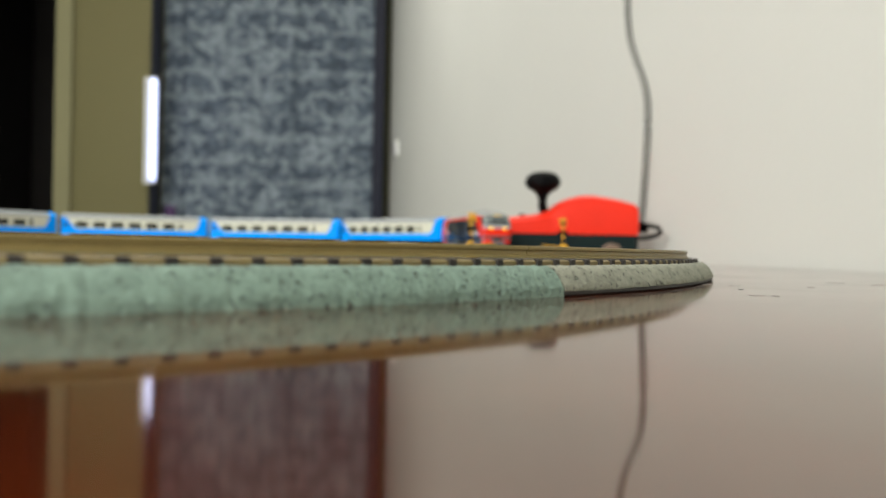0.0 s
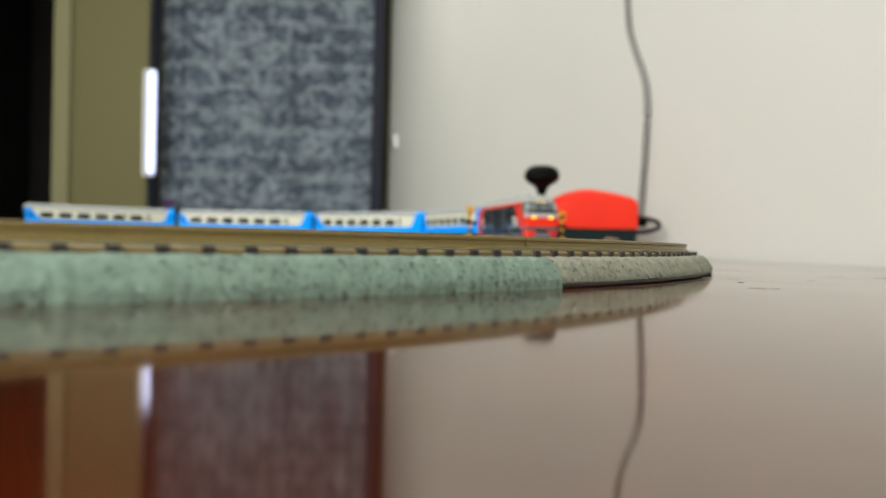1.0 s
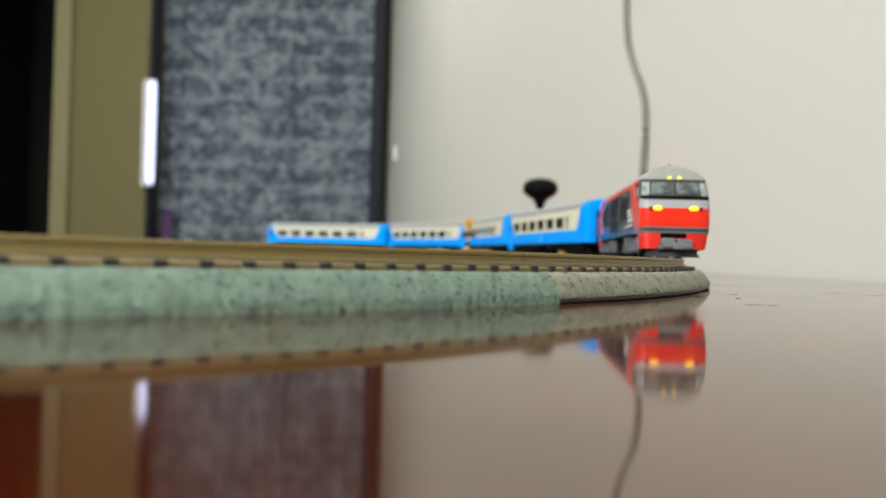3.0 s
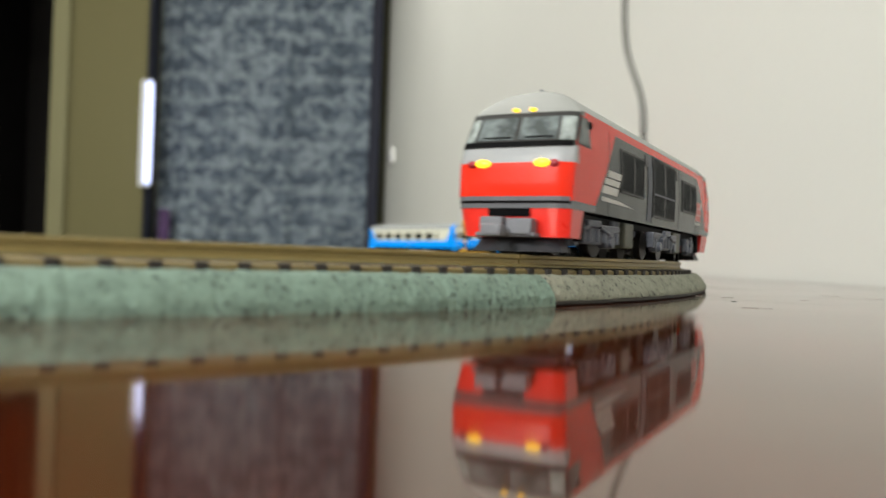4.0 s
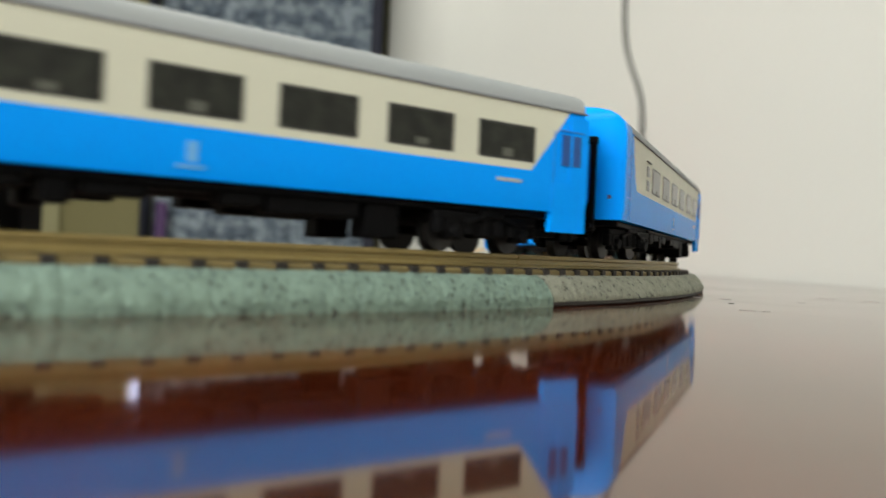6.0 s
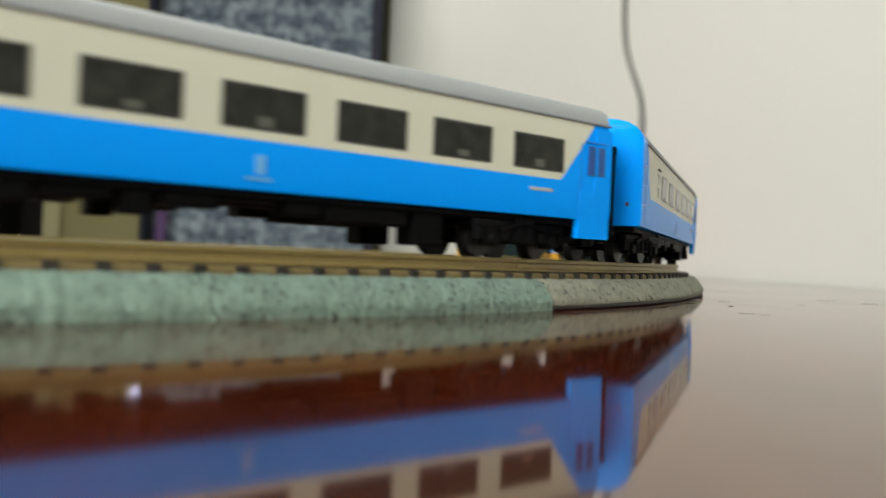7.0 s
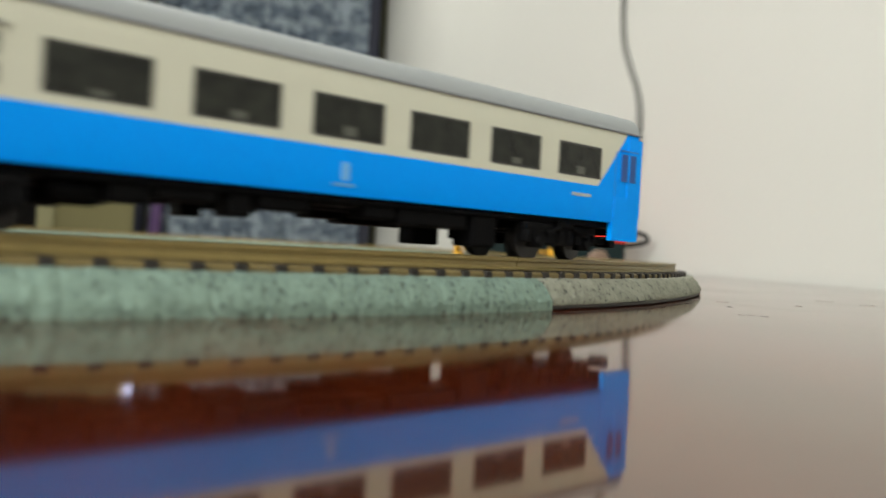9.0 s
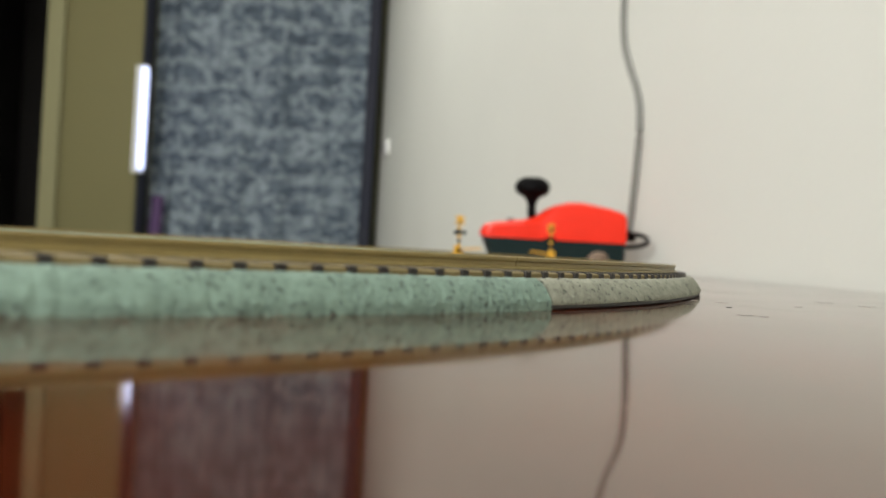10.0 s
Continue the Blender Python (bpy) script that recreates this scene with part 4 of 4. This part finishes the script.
def ride(t, back, half):
    """Pose of a vehicle whose middle is that far behind the train's front, and the turn of a truck on it."""
    q = min(t, 8.5)
    s = -0.3201 + 0.1193 * q + 0.001584 * (q - 4.5) ** 2 + 0.127 * (t - q) - back + slack(t)
    (a, _), (b, _) = track_at(s - half), track_at(s + half)
    mid, d = (a + b) / 2, b - a
    return mid, math.atan2(d.y, d.x), s


LOCO_LENGTH, COACH_GAP, COACH_PITCH = 0.1205, 0.0054, 0.1342


# ---- things round the track ----
def crossing_post(x, y, turn):
    """Level-crossing warning post: base, striped mast, crossed boards, lamps and barrier stub."""
    root = new("crossing_post")
    tagged(root, "small yellow and black level crossing warning post", "crossing signal", "level crossing posts")
    part("base", stack([0, 2, 6, 7], lambda z: [((3.6 - 0.12 * z) * MM * math.cos(a), (3.0 - 0.1 * z) * MM * math.sin(a), z * MM) for a in [math.pi * k / 6 for k in range(12)]]), YELLOW, root, "yellow foot")
    for k in range(8):
        part("mast_band", add_rod(bmesh.new(), (0, 0, (7 + 2.9 * k) * MM), (0, 0, (9.9 + 2.9 * k) * MM), 0.95 * MM, n=12), YELLOW if k % 2 else BLACK, root)
    for a in (-35, 35):
        bm = bmesh.new()
        add_box(bm, -3.6 * MM, 3.6 * MM, -1.2 * MM, -0.7 * MM, -0.65 * MM, 0.65 * MM, 0, Matrix.Translation((0, 0, 27 * MM)) @ pose(0, 0, 0, 0, a, 0))
        part("crossed_board", bm, YELLOW, root)
    part("lamp_bar", boxes((-3.4, 3.4, -1.4, -0.6, 19.0, 20.0), bevel=0.2), BLACK, root)
    for q in (-2.5, 2.5):
        part("lamp_hood", add_rod(bmesh.new(), (q * MM, -0.6 * MM, 19.5 * MM), (q * MM, -2.1 * MM, 19.5 * MM), 1.3 * MM, n=14), BLACK, root)
    part("barrier_arm", add_rod(bmesh.new(), (1.5 * MM, 2.2 * MM, 9.2 * MM), (16 * MM, 2.2 * MM, 10.6 * MM), 0.75 * MM, 0.5 * MM, 10), YELLOW, root, "short yellow barrier arm")
    part("machine_box", boxes((-2.1, 2.1, 0.8, 4.0, 5.5, 11.5), bevel=0.4), YELLOW, root, "yellow barrier box")
    root.matrix_basis = pose(x, y, 0, 0, 0, turn)


def red_tool():
    """A red hand tool with a dark base, a high rounded back, a low nose and a black knob on a stalk."""
    root = new("hand_plane")
    tagged(root, "red hand plane with dark base and round black knob", "hand tool")
    prof = [(0, 27.5), (3, 32), (10, 34), (22, 35.5), (36, 37.5), (44, 40.5), (52, 46.5), (60, 50.5), (70, 53.0), (80, 53.6), (92, 52.0), (104, 50.0), (112, 48.0), (116, 46.5), (117.5, 44)]
    bm = bmesh.new()
    rows = []
    for x, z in prof:
        half = 16 if x > 40 else 12 + 4 * x / 40
        half *= 0.8 if x in (0, 117.5) else 1
        base = 21.5 if x > 2 else 23
        sec = [(-half, base), (-half, base + 0.72 * (z - base)), (-0.8 * half, base + 0.92 * (z - base)), (-0.4 * half, z), (0.4 * half, z), (0.8 * half, base + 0.92 * (z - base)), (half, base + 0.72 * (z - base)), (half, base)]
        rows.append([bm.verts.new((x * MM, y * MM, zz * MM)) for y, zz in sec])
    for a, b in zip(rows, rows[1:]):
        for k in range(8):
            bm.faces.new((a[k], a[(k + 1) % 8], b[(k + 1) % 8], b[k]))
    bm.faces.new(rows[0]), bm.faces.new(rows[-1])
    part("shell", bm, TOOL_RED, root, "glossy red shell with a high rounded back", 40)
    part("base", stack([0, 3, 14, 21.4], lambda z: [((11 - 0.42 * z) * MM, -13 * MM, z * MM), (114 * MM, -15.5 * MM, z * MM), (118 * MM, -9 * MM, z * MM), (118 * MM, 9 * MM, z * MM), (114 * MM, 15.5 * MM, z * MM), ((11 - 0.42 * z) * MM, 13 * MM, z * MM)]),
         TOOL_DARK, root, "dark green base")
    part("knob", lathe([(0.003, 0.052), (0.0042, 0.0565), (0.0062, 0.0598), (0.0118, 0.063), (0.0143, 0.0662), (0.0144, 0.0702), (0.0122, 0.074), (0.0075, 0.0763), (0.001, 0.0767)], 28, (0.0405, 0, -0.0045)),
         BLACK, root, "round black knob")
    part("stalk", tube([(0.0405, 0, 0.052), (0.0405, 0, 0.046), (0.0412, 0, 0.041), (0.0432, 0, 0.0365), (0.0468, 0, 0.032)], 0.0037, 14), BLACK, root, "black bent stalk")
    part("screw", lathe([(0.0028, 0.030), (0.0028, 0.0385), (0.0015, 0.0395)], 12, (0.024, 0.0, -0.0018)), BLACK, root)
    bm = tube([((117 + 17 * math.sin(a)) * MM, (2 - 20 * math.sin(a)) * MM, (25 + 6.0 * math.cos(a)) * MM) for a in [math.pi * k / 10 for k in range(11)]], 0.0018)
    part("rear_hook", bm, BLACK, root, "black loop at the back")
    part("rear_grip", add_rod(bmesh.new(), (0.112, 0, 0.028), (0.128, 0, 0.027), 0.004, 0.003), BLACK, root)
    root.matrix_basis = pose(0.0405 * 0.955, 0.668 * 0.955, 0, 0, 0, 3) @ Matrix.Scale(0.957, 4)


def brown_pebble():
    """A small rounded brown lump on the table beside the tool."""
    bm = bmesh.new()
    bmesh.ops.create_icosphere(bm, subdivisions=3, radius=1.0)
    for v in bm.verts:
        k = 1 + 0.10 * noise.noise(v.co * 1.7)
        v.co = Vector((8.5 * v.co.x * k, 6.0 * v.co.y * k, max(0.0, 6.5 + 7.0 * v.co.z * k))) * MM
    ob = tagged(finish("pebble", bm, plain("brown_stone", (0.16, 0.105, 0.07), 0.7, grain=500, vary=0.3), smooth=60), "small rounded brown lump lying on the table", "stone")
    ob.matrix_basis = pose(0.1215, 0.588, 0, 0, 0, 15)


def cable():
    pts = [(0.1425, 0.655, 0.855), (0.1432, 0.655, 0.475), (0.1438, 0.655, 0.285), (0.1445, 0.655, 0.212), (0.1456, 0.655, 0.192), (0.1476, 0.655, 0.178), (0.1526, 0.655, 0.162), (0.1580, 0.655, 0.148),
           (0.1615, 0.655, 0.133), (0.1625, 0.655, 0.112), (0.1618, 0.655, 0.085), (0.1604, 0.655, 0.058), (0.1590, 0.655, 0.036), (0.1582, 0.658, 0.026)]
    # hang it against the wall, along the same sight line
    pts = [(x * k, y * k, 0.0065 + (z - 0.0065) * k) for x, y, z in pts for k in [(WALL_X / (x / y - WALL_LEAN) - 0.006) / y]]
    smooth = []
    for i in range(len(pts) - 1):
        p = [Vector(pts[max(0, min(len(pts) - 1, i + k))]) for k in (-1, 0, 1, 2)]
        for k in range(6):
            t = k / 6
            smooth.append(0.5 * ((2 * p[1]) + (p[2] - p[0]) * t + (2 * p[0] - 5 * p[1] + 4 * p[2] - p[3]) * t * t + (3 * p[1] - p[0] - 3 * p[2] + p[3]) * t ** 3))
    smooth.insert(0, Vector((pts[0][0], pts[0][1], CEIL_Z)))
    tagged(finish("power_cable", tube(smooth, 0.0029, 12), CABLE, smooth=60), "thin grey cable hanging down beside the wall", "cable")


room()
curtain()
led_tube()
unseen_ceiling_lamp()
wall_socket()
table()
tracks()
LOCO, LOCO_BOGIES = locomotive()
first, first_bogies = coach()
COACHES = [(first, first_bogies)]
for _ in range(3):
    c = copy_thing(first, Matrix.Identity(4))
    COACHES.append((c, sorted((o for o in c.children if o.name.startswith("bogie")), key=lambda o: -o.location.x)))
crossing_post(0.0170, 0.500, 15)
crossing_post(0.0815, 0.555, 195)
red_tool()
brown_pebble()
cable()


def motions():
    """The train runs round the loop; each truck turns with the curve under its coach."""
    times = [0.25 * k for k in range(41)]
    for k, (thing, trucks) in enumerate([(LOCO, LOCO_BOGIES)] + COACHES):
        back, half = (LOCO_LENGTH / 2, 0.040) if k == 0 else (LOCO_LENGTH + COACH_GAP + COACH_PITCH * (k - 0.5), 0.044)
        walk(thing, [(t, pose(m.x, m.y, RAIL_TOP_Z, 0, 0, math.degrees(a))) for t in times for m, a, s in [ride(t, back, half)]])
        spots = (0.040, 0.0, -0.040) if k == 0 else (0.044, -0.044)
        for truck, x in zip(trucks, spots):
            rows = []
            for t in times:
                m, a, s = ride(t, back, half)
                p, h = track_at(s + x)
                turn = (math.degrees(h - a) + 180) % 360 - 180
                side = (p - m).x * -math.sin(a) + (p - m).y * math.cos(a)
                rows.append((t, pose(x, side, 0, 0, 0, turn)))
            walk(truck, rows)


motions()
